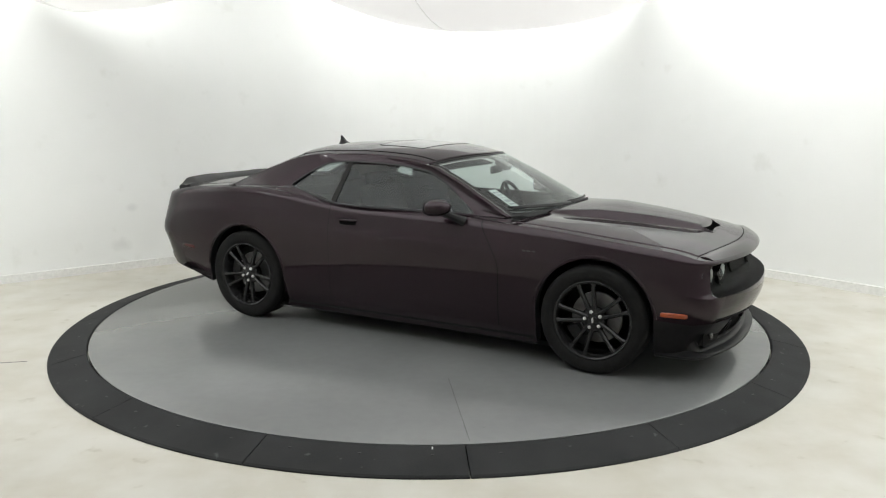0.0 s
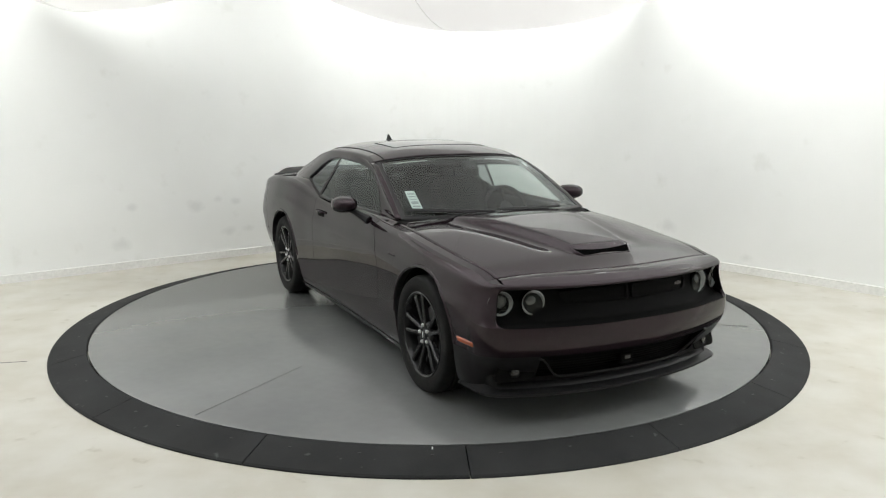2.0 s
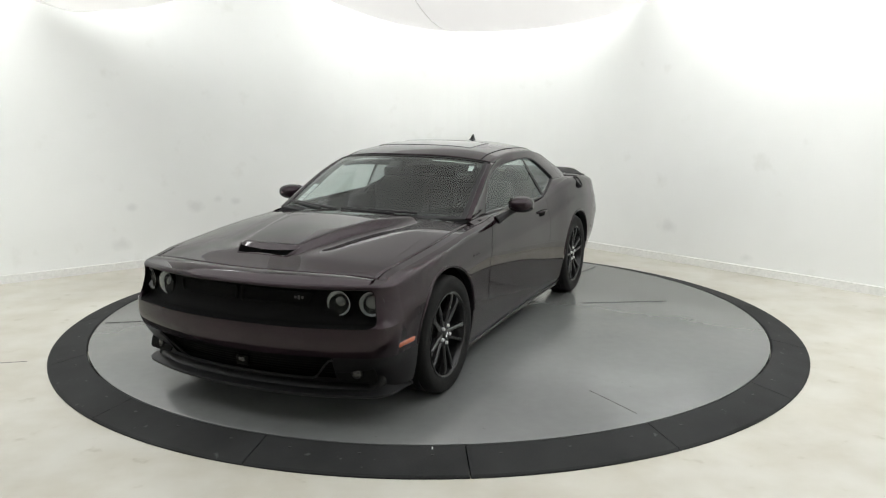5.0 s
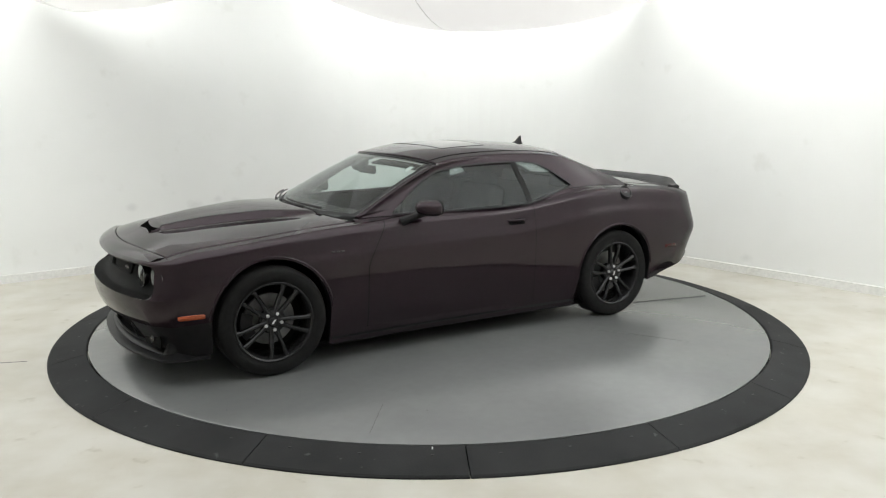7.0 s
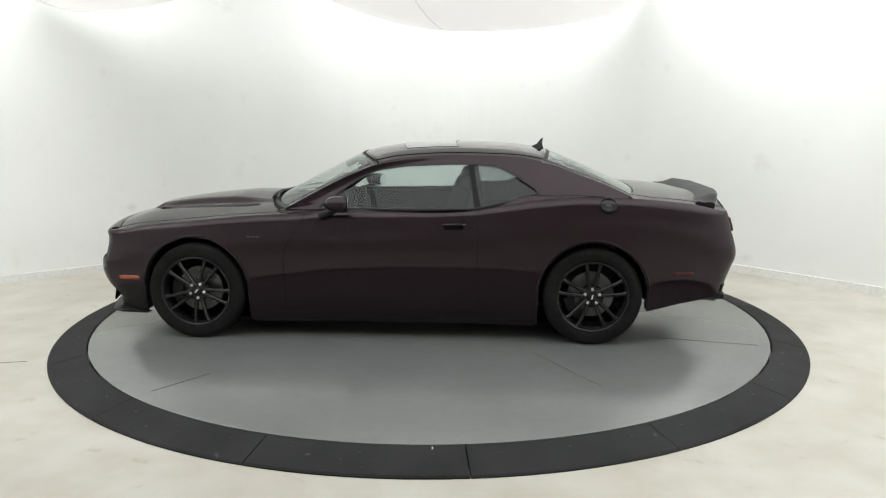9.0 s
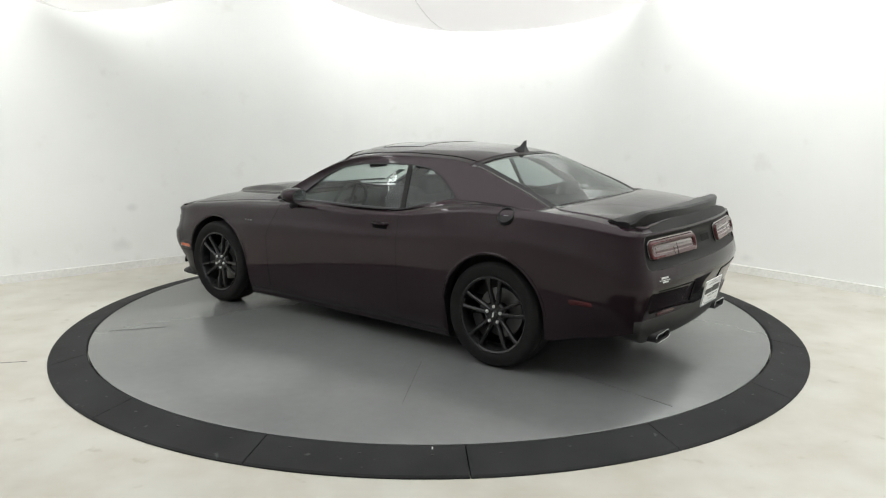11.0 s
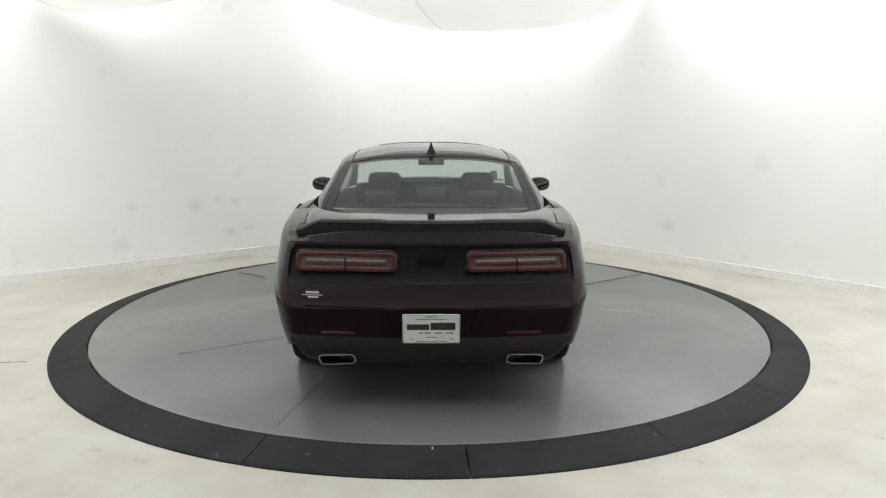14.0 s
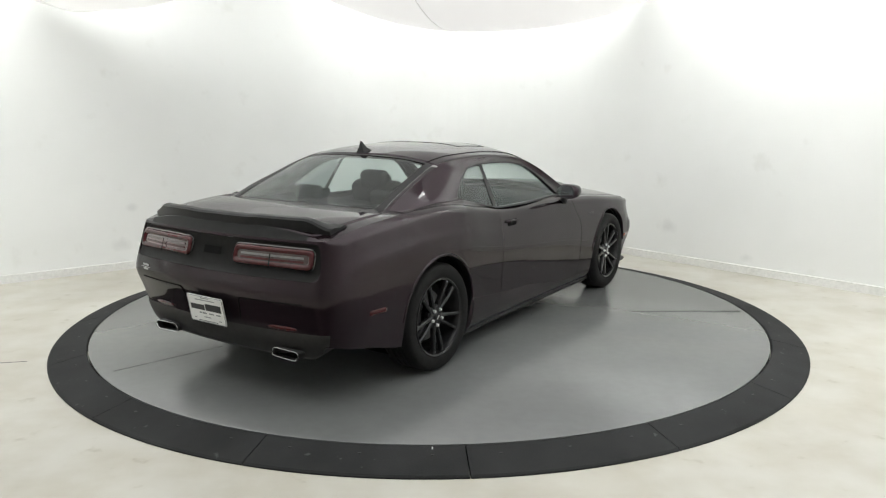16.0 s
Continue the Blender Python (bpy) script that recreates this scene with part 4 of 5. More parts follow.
# wheels ----------------------------------------------------------
def build_wheel(car):
    """A wheel with its axle along y, outer face towards +y; built at the origin."""
    wheel = new("wheel")
    wheel.parent = car
    tagged(wheel, "black split-spoke alloy wheel with a low tyre")
    turn = pose(0, 0, 0, -90, 0, 0)
    R, w = WHEEL_R, 0.122
    prof = [(0.262, -w + 0.02), (0.29, -w), (0.335, -w + 0.004), (0.352, -w + 0.02), (R - 0.001, -w + 0.035)]
    for g0 in (-0.06, -0.02, 0.02, 0.06):
        prof += [(R, g0 - 0.014), (R - 0.006, g0 - 0.012), (R - 0.006, g0 - 0.006), (R, g0 - 0.004)]
    prof += [(R - 0.001, w - 0.035), (0.354, w - 0.018), (0.345, w - 0.006), (0.335, w - 0.002), (0.315, w), (0.295, w - 0.001), (0.275, w - 0.006), (0.262, w - 0.014), (0.258, w - 0.022)]
    part("tyre", lathe_bm(prof, 72, turn), MAT["tyre"], wheel, "black low-profile tyre", smooth=True)
    prof = [(0.262, w - 0.014), (0.264, w - 0.008), (0.258, w - 0.006), (0.248, w - 0.012), (0.243, w - 0.025), (0.235, w - 0.05), (0.232, -w + 0.02), (0.262, -w + 0.01)]
    rim = part("rim", lathe_bm(prof, 72, turn), MAT["rim"], wheel, smooth=True)
    # five pairs of spokes
    def spoke(a0, a1, w0, w1):
        bm = bmesh.new()
        ring = []
        for r, ang, wd, z, th in ((0.045, a0, w0 * 1.3, w - 0.030, 0.035), (0.085, a0, w0, w - 0.030, 0.034), (0.15, (a0 * 0.5 + a1 * 0.5), (w0 + w1) / 2, w - 0.022, 0.032), (0.215, a1, w1, w - 0.014, 0.030), (0.246, a1, w1 * 1.5, w - 0.016, 0.030)):
            d = Vector((math.cos(ang), math.sin(ang), 0))
            t = Vector((-d.y, d.x, 0))
            c = d * r
            ring.append([bm.verts.new(c + t * wd * u + Vector((0, 0, z + dz))) for u, dz in ((-0.5, -th), (-0.5, -0.008), (-0.24, 0.0), (0.24, 0.0), (0.5, -0.008), (0.5, -th))])
        for a, b in zip(ring, ring[1:]):
            for k in range(6):
                bm.faces.new((a[k], a[(k + 1) % 6], b[(k + 1) % 6], b[k]))
        bm.faces.new(ring[0])
        bm.faces.new(ring[-1])
        bm.transform(turn)
        return bm
    for k in range(5):
        base = radians(90 + 72 * k)
        for sg in (1, -1):
            part("spoke", spoke(base + sg * radians(14), base + sg * radians(12), 0.027, 0.025), MAT["rim"], wheel, smooth=True, sharp=0.4)
    hub = lathe_bm([(0.0, w - 0.022), (0.028, w - 0.022), (0.031, w - 0.026), (0.036, w - 0.034), (0.075, w - 0.036), (0.085, w - 0.05), (0.085, w - 0.075)], 40, turn)
    hub_ob = part("hub", hub, MAT["rim"], wheel, smooth=True)
    cap = [(-0.018, -0.012), (-0.004, -0.012), (0.018, 0.012), (0.004, 0.012)]
    part("cap_mark", prism_bm(cap, 0.002, m=turn @ pose(0, 0, w - 0.0225)), MAT["nut"], hub_ob)
    for k in range(5):
        a = radians(90 + 72 * k)
        m = turn @ pose(0.055 * math.cos(a), 0.055 * math.sin(a), w - 0.038)
        part("lug_nut", lathe_bm([(0.0, 0.020), (0.008, 0.019), (0.011, 0.013), (0.0115, 0.0)], 12, m), MAT["nut"], wheel, smooth=True)
    part("brake_disc", lathe_bm([(0.07, 0.005), (0.17, 0.005), (0.17, -0.02), (0.07, -0.02)], 48, turn), MAT["steel"], wheel, smooth=True)
    cal = [(0.205 * math.cos(radians(a)), 0.205 * math.sin(radians(a))) for a in range(-28, 29, 7)] + [(0.125 * math.cos(radians(a)), 0.125 * math.sin(radians(a))) for a in range(28, -29, -7)]
    part("brake_calliper", prism_bm(cal, 0.05, 0.005, turn @ pose(0, 0, 0.0)), MAT["black"], wheel)
    part("wheel_back", lathe_bm([(0.0, -0.05), (0.235, -0.05)], 32, turn), MAT["void"], wheel)
    return wheel


def build_wheels(car):
    w0 = build_wheel(car)
    yw = 0.905 - 0.10
    places = [(WB, yw, 0, 6.5), (-WB, yw, 0, 36), (WB, -yw, 180, 49), (-WB, -yw, 180, 0)]
    for k, (x, y, rz, spin) in enumerate(places):
        m = pose(x, y, HUB_Z, 0, 0, rz) @ pose(0, 0, 0, 0, spin, 0)
        if k == 0:
            w0.matrix_basis = m
        else:
            copy_thing(w0, m)
    # wheel houses
    for x in (WB, -WB):
        for sg in (1, -1):
            rows = []
            for a in np.linspace(-10, 190, 25):
                ca, sa = math.cos(radians(a)), math.sin(radians(a))
                rows.append([(x + r * ca, sg * y, HUB_Z + 0.015 + r * sa) for r, y in ((ARCH_R + 0.004, 0.885), (ARCH_R + 0.02, 0.80), (ARCH_R + 0.02, 0.50), (0.0, 0.50))])
            sheet("wheel_house", rows, MAT["void"], car)


CAR = new("car")
tagged(CAR, "dark purple two-door muscle coupe with black wheels parked on the turntable", "car")


# details of the car ----------------------------------------------
def nose_pt(y, z, off=0.0):
    """A point on the nose or the front corner, off metres outside the skin."""
    s = arc_of(y=min(max(abs(y), 0.0005), 0.86))
    x, yy = skin_point(s, z, 0.80)
    _, _, nx, ny = plan_at(s)
    return Vector((x + nx * off, math.copysign(yy + ny * off, y), z))


def recess_pt(y, z, dx):
    """A point straight behind the nose's skin."""
    p = nose_pt(y, z, 0.0)
    return Vector((p.x + dx, p.y, p.z))


def tail_pt(y, z, off=0.0):
    s = arc_of(y=max(abs(y), 0.0005), front=False)
    x, yy = skin_point(s, z, 0.985)
    _, _, nx, ny = plan_at(s)
    return Vector((x + nx * off, math.copysign(yy + ny * off, y), z))


def flank_pt(x, z, sign=1, off=0.0):
    s = arc_of(x=x)
    px, py = skin_point(s, z, curve_at(SHOULDER, x))
    return Vector((px, sign * (py + off), z))


def flank_pad(name, x0, x1, z0, z1, sign, mat, parent, out=0.004, label="", r=0.3):
    """A pad that follows the flank, with rounded ends."""
    rows = []
    nx, nz = 10, 5
    for i in range(nx + 1):
        u = 2 * i / nx - 1
        h = 1 - r * abs(u) ** 6
        row = []
        for k in range(nz + 1):
            w = 2 * k / nz - 1
            x, z = x0 + (x1 - x0) * i / nx, (z0 + z1) / 2 + (z1 - z0) / 2 * w * h
            edge = 0.0 if (i in (0, nx) or k in (0, nz)) else 1.0
            row.append(tuple(flank_pt(x, z, sign, -0.004 + (out + 0.004) * edge)))
        rows.append(row)
    return sheet(name, rows, mat, parent, label)


def build_front(car):
    ys = np.linspace(-GRILLE_Y + 0.004, GRILLE_Y - 0.004, 61)
    zs = (0.577, 0.773)
    # the recess behind the front opening
    rows = []
    for z, off in ((zs[0], 0.0), (zs[0] + 0.004, -0.05), (zs[0] + 0.012, -0.085), (zs[1] - 0.012, -0.085), (zs[1] - 0.004, -0.05), (zs[1], 0.0)):
        rows.append([tuple(recess_pt(y, z, off)) for y in ys])
    sheet("grille_surround", rows, MAT["mesh"], car, "matt black full-width grille recess")
    for sg in (1, -1):
        rows = []
        for off in (0.0, -0.09):
            rows.append([tuple(recess_pt(sg * (GRILLE_Y - 0.004), z, off)) for z in np.linspace(zs[0], zs[1], 6)])
        sheet("grille_end", rows, MAT["mesh"], car)
        # rounded corners of the opening, turned in
        for zc, up in ((zs[0], 1), (zs[1], -1)):
            rad = 0.050
            arc = [(GRILLE_Y - rad + rad * math.sin(a), zc + up * (rad - rad * math.cos(a))) for a in np.linspace(0, math.pi / 2, 9)]
            rim = [tuple(nose_pt(sg * y, z, 0.001)) for y, z in arc]
            rows = [[tuple(nose_pt(sg * (y + (GRILLE_Y + 0.002 - y) * t), z + (zc - up * 0.003 - z) * t, 0.001)) for y, z in arc] for t in (1.0, 0.66, 0.33)]
            sheet("grille_corner", rows + [rim, [(x - 0.035, y, z) for x, y, z in rim]], MAT["paint"], car)
        # two openings in the middle
        y0, y1 = 0.012, 0.485
        outline = round_poly([(y0, 0.664), (y1 - 0.03, 0.668), (y1, 0.742), (y0, 0.750)], 0.018)
        fr_o = [tuple(nose_pt(sg * y, z, -0.062)) for y, z in outline]
        c = ((y0 + y1) / 2, 0.706)
        fr_i = [tuple(nose_pt(sg * (c[0] + (y - c[0]) * 0.95), c[1] + (z - c[1]) * 0.80, -0.062)) for y, z in outline]
        fr_b = [tuple(nose_pt(sg * (c[0] + (y - c[0]) * 0.95), c[1] + (z - c[1]) * 0.80, -0.083)) for y, z in outline]
        sheet("grille_frame", [[tuple(nose_pt(sg * y, z, -0.086)) for y, z in outline] + [tuple(nose_pt(sg * outline[0][0], outline[0][1], -0.086))], fr_o + [fr_o[0]], fr_i + [fr_i[0]], fr_b + [fr_b[0]]], MAT["mesh"], car)
        for k in range(4):
            z = 0.680 + 0.017 * k
            rows = [[tuple(nose_pt(sg * y, z + dz, -0.078 + d)) for y in np.linspace(y0 + 0.02, y1 - 0.03, 12)] for dz, d in ((-0.003, -0.004), (0, 0.002), (0.003, -0.004))]
            sheet("grille_slat", rows, MAT["mesh"], car)
        # headlamps: ring, glowing-white halo ring (unlit), bowl and lens
        for yc, big in ((0.765, True), (0.580, False)):
            base = Vector((2.112 if big else 2.165, sg * (0.757 if big else 0.592), 0.690))
            yaw = sg * (20 if big else 8)
            m = Matrix.Translation(base) @ Matrix.Rotation(radians(yaw), 4, "Z") @ pose(0, 0, 0, 0, 90, 0)
            lamp = part("headlamp", lathe_bm([(0.070, -0.01), (0.0715, 0.040), (0.070, 0.044), (0.0685, 0.040), (0.068, 0.028)], 40, m), MAT["gloss_black"], car, "round headlamp with a pale halo ring", smooth=True)
            part("halo_ring", lathe_bm([(0.0685, 0.026), (0.067, 0.036), (0.063, 0.037), (0.059, 0.030), (0.050, 0.016)], 40, m), MAT["halo"], lamp, smooth=True)
            part("bowl", lathe_bm([(0.049, 0.018), (0.045, 0.010), (0.040, 0.002), (0.036, -0.004)], 40, m), MAT["frost"] if big else MAT["black"], lamp, smooth=True)
            dome = [(0.040 * math.cos(a), 0.004 + 0.022 * math.sin(a)) for a in np.linspace(0, math.pi / 2, 8)]
            part("projector", lathe_bm(dome, 32, m), MAT["frost"] if big else MAT["gloss_black"], lamp, smooth=True)
            cover = part("lens", lathe_bm([(0.071, 0.040), (0.06, 0.045), (0.03, 0.048), (0.0, 0.049)], 40, m), MAT["lens"], lamp, smooth=True)
            cover.visible_shadow = False
        # fog lamp in its pocket
        base = nose_pt(sg * 0.725, 0.305, 0.0)
        m = Matrix.Translation(base) @ Matrix.Rotation(radians(14 * sg), 4, "Z") @ pose(0, 0, 0, 0, 84, 0)
        pocket = round_poly([(-0.05, -0.13), (0.05, -0.10), (0.052, 0.12), (-0.035, 0.10)], 0.03)
        part("fog_pocket", prism_bm([(a, b * sg) for a, b in pocket], 0.008, 0.003, m @ pose(0, 0, -0.002)), MAT["mesh"], car)
        fog = part("fog_lamp", lathe_bm([(0.030, -0.01), (0.030, 0.012), (0.026, 0.015), (0.023, 0.011)], 28, m), MAT["black"], car, "small round fog lamp", smooth=True)
        part("lens", lathe_bm([(0.024, 0.010), (0.015, 0.014), (0.0, 0.015)], 28, m), MAT["frost_dark"], fog, smooth=True)
        flank_pad("side_marker", 1.90, 2.075, 0.437, 0.475, sg, MAT["amber"], car, 0.005, "amber side marker lamp", 0.25)
    # lower intake, behind its opening
    rows = []
    for z, off in ((0.255, -0.002), (0.258, -0.06), (0.408, -0.09), (0.41, -0.002)):
        rows.append([tuple(nose_pt(y, z, off)) for y in np.linspace(-0.61, 0.61, 41)])
    sheet("lower_intake", rows, MAT["mesh"], car, "black mesh lower intake")
    for sg in (1, -1):
        sheet("intake_end", [[tuple(nose_pt(sg * y, z, off)) for z in np.linspace(0.25, 0.415, 5)] for y, off in ((0.625, -0.003), (0.606, -0.05), (0.59, -0.095))], MAT["mesh"], car)
    for k in range(7):
        z = 0.278 + 0.019 * k
        sheet("intake_slat", [[tuple(nose_pt(y, z + d, -0.05)) for y in np.linspace(-0.59, 0.59, 31)] for d in (-0.003, 0.003)], MAT["mesh"], car)
    lip = [tuple(nose_pt(y, 0.258 + 0.14 * ease(0.46, 0.61, abs(y)), 0.004)) for y in np.linspace(-0.61, 0.61, 41)]
    part("intake_lip", tube_bm(lip, 0.006), MAT["black"], car, smooth=True)
    base = nose_pt(0.0, 0.315, -0.03)
    sensor = part("radar_sensor", box_bm(0.03, 0.085, 0.062, 0.010, 2, Matrix.Translation(base)), MAT["mesh"], car, "small black sensor in the intake")
    part("face", box_bm(0.004, 0.040, 0.022, 0.001, 1, Matrix.Translation(base + Vector((0.017, 0, 0.008)))), MAT["frost_dark"], sensor)
    # grille badge as plain bars
    for k, dy in enumerate((-0.022, 0.0, 0.02)):
        m = Matrix.Translation(nose_pt(0.40 + dy, 0.712, -0.055))
        part("badge_bar", box_bm(0.004, 0.014, 0.014 if k != 1 else 0.022, 0.001, 1, m), MAT["badge_grey"], car)
    # splitter
    s1 = arc_of(x=1.88)
    left = []
    for s in np.linspace(0.0, s1, 70):
        x, y, nx, ny = plan_at(s)
        k = ease(S_NOSE, S_FLANK0, s)
        prof = []
        for off, dz in ((-0.30 + 0.17 * k, 0.0), (-0.07 + 0.02 * k, 0.0), (-0.058 + 0.018 * k, 0.006), (-0.058 + 0.018 * k, 0.018), (-0.072 + 0.015 * k, 0.026), (-0.11 + 0.02 * k, 0.034 + 0.016 * k), (-0.135 + 0.06 * k, 0.07 + 0.10 * k)):
            prof.append((x + nx * off, max(y + ny * off, 0.0), 0.172 + dz))
        left.append(prof)
    full = [[(x, -y, z) for x, y, z in p] for p in reversed(left[1:])] + left
    crisp(sheet("front_splitter", full, MAT["splitter"], car, "black front splitter lip", 0.004), 0.7)
    # hood scoop
    rows = []
    top_y, bot_y = 0.212, 0.172
    pts = round_poly([(-top_y, 1.0), (top_y, 1.0), (bot_y, 0.0), (-bot_y, 0.0)], 0.05)

    def on_scoop(y, t, out):
        return (2.070 - 0.088 * t + out * 0.5, y, 0.882 + 0.043 * t + out)
    o = [on_scoop(y, t, 0.004) for y, t in pts]
    i1 = [on_scoop(y * 0.97, 0.06 + t * 0.91, 0.004) for y, t in pts]
    i2 = [on_scoop(y * 0.94, 0.10 + t * 0.80, -0.045) for y, t in pts]
    scoop = sheet("scoop_surround", [[on_scoop(y * 1.0, t, -0.03) for y, t in pts] + [on_scoop(pts[0][0], pts[0][1], -0.03)], o + [o[0]], i1 + [i1[0]], i2 + [i2[0]]], MAT["paint"], car, "scoop opening in the hood")
    # dark panel on the uncut hood paints the shade inside the scoop
    mid = Vector((sum(p[0] for p in i1) / len(i1), 0, sum(p[2] for p in i1) / len(i1) - 0.006))
    mesh_ob("scoop_shade_panel", [tuple(mid)] + [(x, y, z - 0.003) for x, y, z in i1], [(0, k + 1, (k + 1) % len(i1) + 1) for k in range(len(i1))], MAT["scoop_void"], scoop)
    # cowl and wipers
    rows = [[(0.74 + 0.33 * (1 - v * v) + dx, v * 0.725, 0.925 + 0.045 * (1 - v * v) + dz) for v in np.linspace(-1, 1, 31)] for dx, dz in ((-0.05, 0.02), (0.02, 0.012), (0.10, 0.0))]
    sheet("cowl", rows, MAT["black"], car, "black cowl at the foot of the windscreen")
    for y0, y1 in ((-0.14, -0.70), (0.45, -0.10)):
        p = []
        for k in range(13):
            t = k / 12
            y = y0 + (y1 - y0) * t
            v = y / 0.78
            q = top_point(0.10 + 0.20 * t * (1 if y0 < 0 else 0.6), max(min(v, 0.95), -0.95), 0.018)
            p.append(q)
        w = part("wiper", tube_bm(p, [0.011 - 0.006 * k / 12 for k in range(13)], 6), MAT["black"], car, "black wiper lying on the windscreen")
        p2 = [(a + 0.035, b, c - 0.006) for a, b, c in p]
        part("wiper_blade", tube_bm(p2[3:], 0.008, 6), MAT["black"], w)


def build_rear(car):
    zs = (0.767, 0.968)
    ys = np.linspace(-0.81, 0.81, 61)
    rows = []
    for z, off in ((zs[0], 0.0), (zs[0] + 0.01, -0.012), (zs[1] - 0.01, -0.012), (zs[1], 0.0)):
        rows.append([tuple(tail_pt(y, z, off)) for y in ys])
    sheet("lamp_band", rows, MAT["band_black"], car, "black panel across the tail between the lamps")
    for sg in (1, -1):
        # rounded corners of the band
        for zc, up in ((zs[0], 1), (zs[1], -1)):
            rad = 0.060
            arc = [(0.812 - rad + rad * math.sin(a), zc + up * (rad - rad * math.cos(a))) for a in np.linspace(0, math.pi / 2, 9)]
            rows = [[tuple(tail_pt(sg * (y + (0.817 - y) * t), z + (zc - up * 0.003 - z) * t, 0.0015)) for y, z in arc] for t in (1.0, 0.66, 0.33, 0.0)]
            sheet("band_corner", rows + [[(x + 0.012, y, z) for x, y, z in rows[-1]]], MAT["paint"], car)
        y0, y1 = 0.195, 0.755
        pts = round_poly([(y0, 0.832), (y1, 0.829), (y1 + 0.0, 0.936), (y0, 0.938)], 0.035, 6)
        c = Vector(((y0 + y1) / 2, 0.882))

        def ring(ky, kz, off):
            r = [tuple(tail_pt(sg * (c.x + (y - c.x) * ky), c.y + (z - c.y) * kz, off)) for y, z in pts]
            return r + [r[0]]
        lamp = sheet("tail_lamp", [ring(1.0, 1.0, -0.012), ring(0.995, 0.98, 0.012), ring(0.97, 0.86, 0.016), ring(0.91, 0.52, 0.012), ring(0.90, 0.46, 0.0)], MAT["red"], car, "red tail lamp ring with a pale centre bar")
        rows = [[tuple(tail_pt(sg * (c.x + (y1 - y0) * 0.455 * u), c.y + 0.030 * w, 0.003)) for u in np.linspace(-1, 1, 21)] for w in (-1, 0, 1)]
        sheet("lamp_centre", rows, MAT["lamp_mid"], lamp)
        for w in (-0.012, 0.010):
            rows = [[tuple(tail_pt(sg * (c.x + (y1 - y0) * 0.40 * u), c.y + w + d, 0.006)) for u in np.linspace(-1, 1, 13)] for d in (-0.006, 0.006)]
            sheet("light_bar", rows, MAT["pale_red"] if w > 0 else MAT["dark_red"], lamp)
        rows = [[tuple(tail_pt(sg * (c.x + d), z, 0.017)) for z in np.linspace(0.826, 0.905, 5)] for d in (-0.004, 0.004)]
        sheet("lamp_divider", rows, MAT["void"], lamp)
        # dark frame line round the lamp
        part("lamp_frame", tube_bm(ring(1.01, 1.05, -0.008)[:-1], 0.007, 6, True), MAT["gloss_black"], car)
        # low reflector, exhaust tip, rear side marker
        rows = [[tuple(tail_pt(sg * y, 0.470 + d * (1 - 0.5 * ((y - 0.53) / 0.10) ** 4), o)) for y in np.linspace(0.43, 0.63, 13)] for d, o in ((-0.014, 0.0), (-0.010, 0.006), (0.010, 0.006), (0.014, 0.0))]
        sheet("rear_reflector", rows, MAT["dark_red"], car, "dark red reflector in the bumper")
        tip = round_poly([(-0.110, -0.030), (0.100, -0.036), (0.115, 0.030), (-0.095, 0.034)], 0.03, 5)

        def tip_ring(k, x):
            r = [(x, sg * 0.528 + sg * y * k, 0.316 + z * k * 0.85) for y, z in tip]
            return r + [r[0]]
        ex = sheet("exhaust_tip", [tip_ring(0.98, -2.30), tip_ring(0.98, -2.500), tip_ring(0.92, -2.500), tip_ring(0.90, -2.455)], MAT["black"], car, "flat oval exhaust tip with a bright rim")
        part("tip_rim", tube_bm(tip_ring(0.955, -2.501)[:-1], 0.0035, 6, True), MAT["chrome"], ex, smooth=True)
        r = tip_ring(0.91, -2.460)[:-1]
        mesh_ob("bore", r, [tuple(range(len(r)))], MAT["void"], ex)
        flank_pad("rear_marker", -2.20, -2.03, 0.522, 0.562, sg, MAT["dark_red"], car, 0.003, "dark red rear side marker", 0.25)
    rows = [[tuple(tail_pt(y, 0.882 + d, -0.006)) for y in np.linspace(-0.075, 0.075, 7)] for d in (-0.022, 0.022)]
    sheet("tail_badge", rows, MAT["mesh"], car)
    # valance, diffuser and plate
    def valance_row(t, off):
        row = []
        for y in np.linspace(-0.862, 0.862, 69):
            low = 0.285 + 0.095 * ease(0.68, 0.862, abs(y))
            row.append(tuple(tail_pt(y, low + (0.455 - low) * t, off)))
        return row
    under = [(x + 0.16, y * 0.97, z + 0.01) for x, y, z in valance_row(0.0, 0.0)]
    sheet("rear_valance", [under] + [valance_row(t, o) for t, o in ((0.0, -0.004), (0.12, 0.005), (0.45, 0.007), (0.9, 0.006), (1.0, -0.003))], MAT["valance"], car, "dark grey lower rear valance round the exhaust tips")
    # hollow beside the plate, its crease shade drawn as a dark tube
    for sg in (1, -1):
        crease = [tuple(tail_pt(sg * y, 0.632 + 0.006 * y, 0.0015)) for y in np.linspace(0.26, 0.70, 15)] 
        crease = [tuple(tail_pt(sg * y, z, 0.0015)) for y, z in ((0.22, 0.49), (0.235, 0.56), (0.25, 0.615))] + crease
        part("crease_shade_line", tube_bm(crease, 0.0035, 5), MAT["void"], car)
    a, b = tail_pt(0, 0.44, 0.016), tail_pt(0, 0.612, 0.016)
    tilt = math.degrees(math.atan2(b.x - a.x, b.z - a.z))
    m = Matrix.Translation(Vector((min(a.x, b.x) - 0.006, 0, 0.526))) @ pose(0, 0, 0, 0, tilt * 0.6, 0)
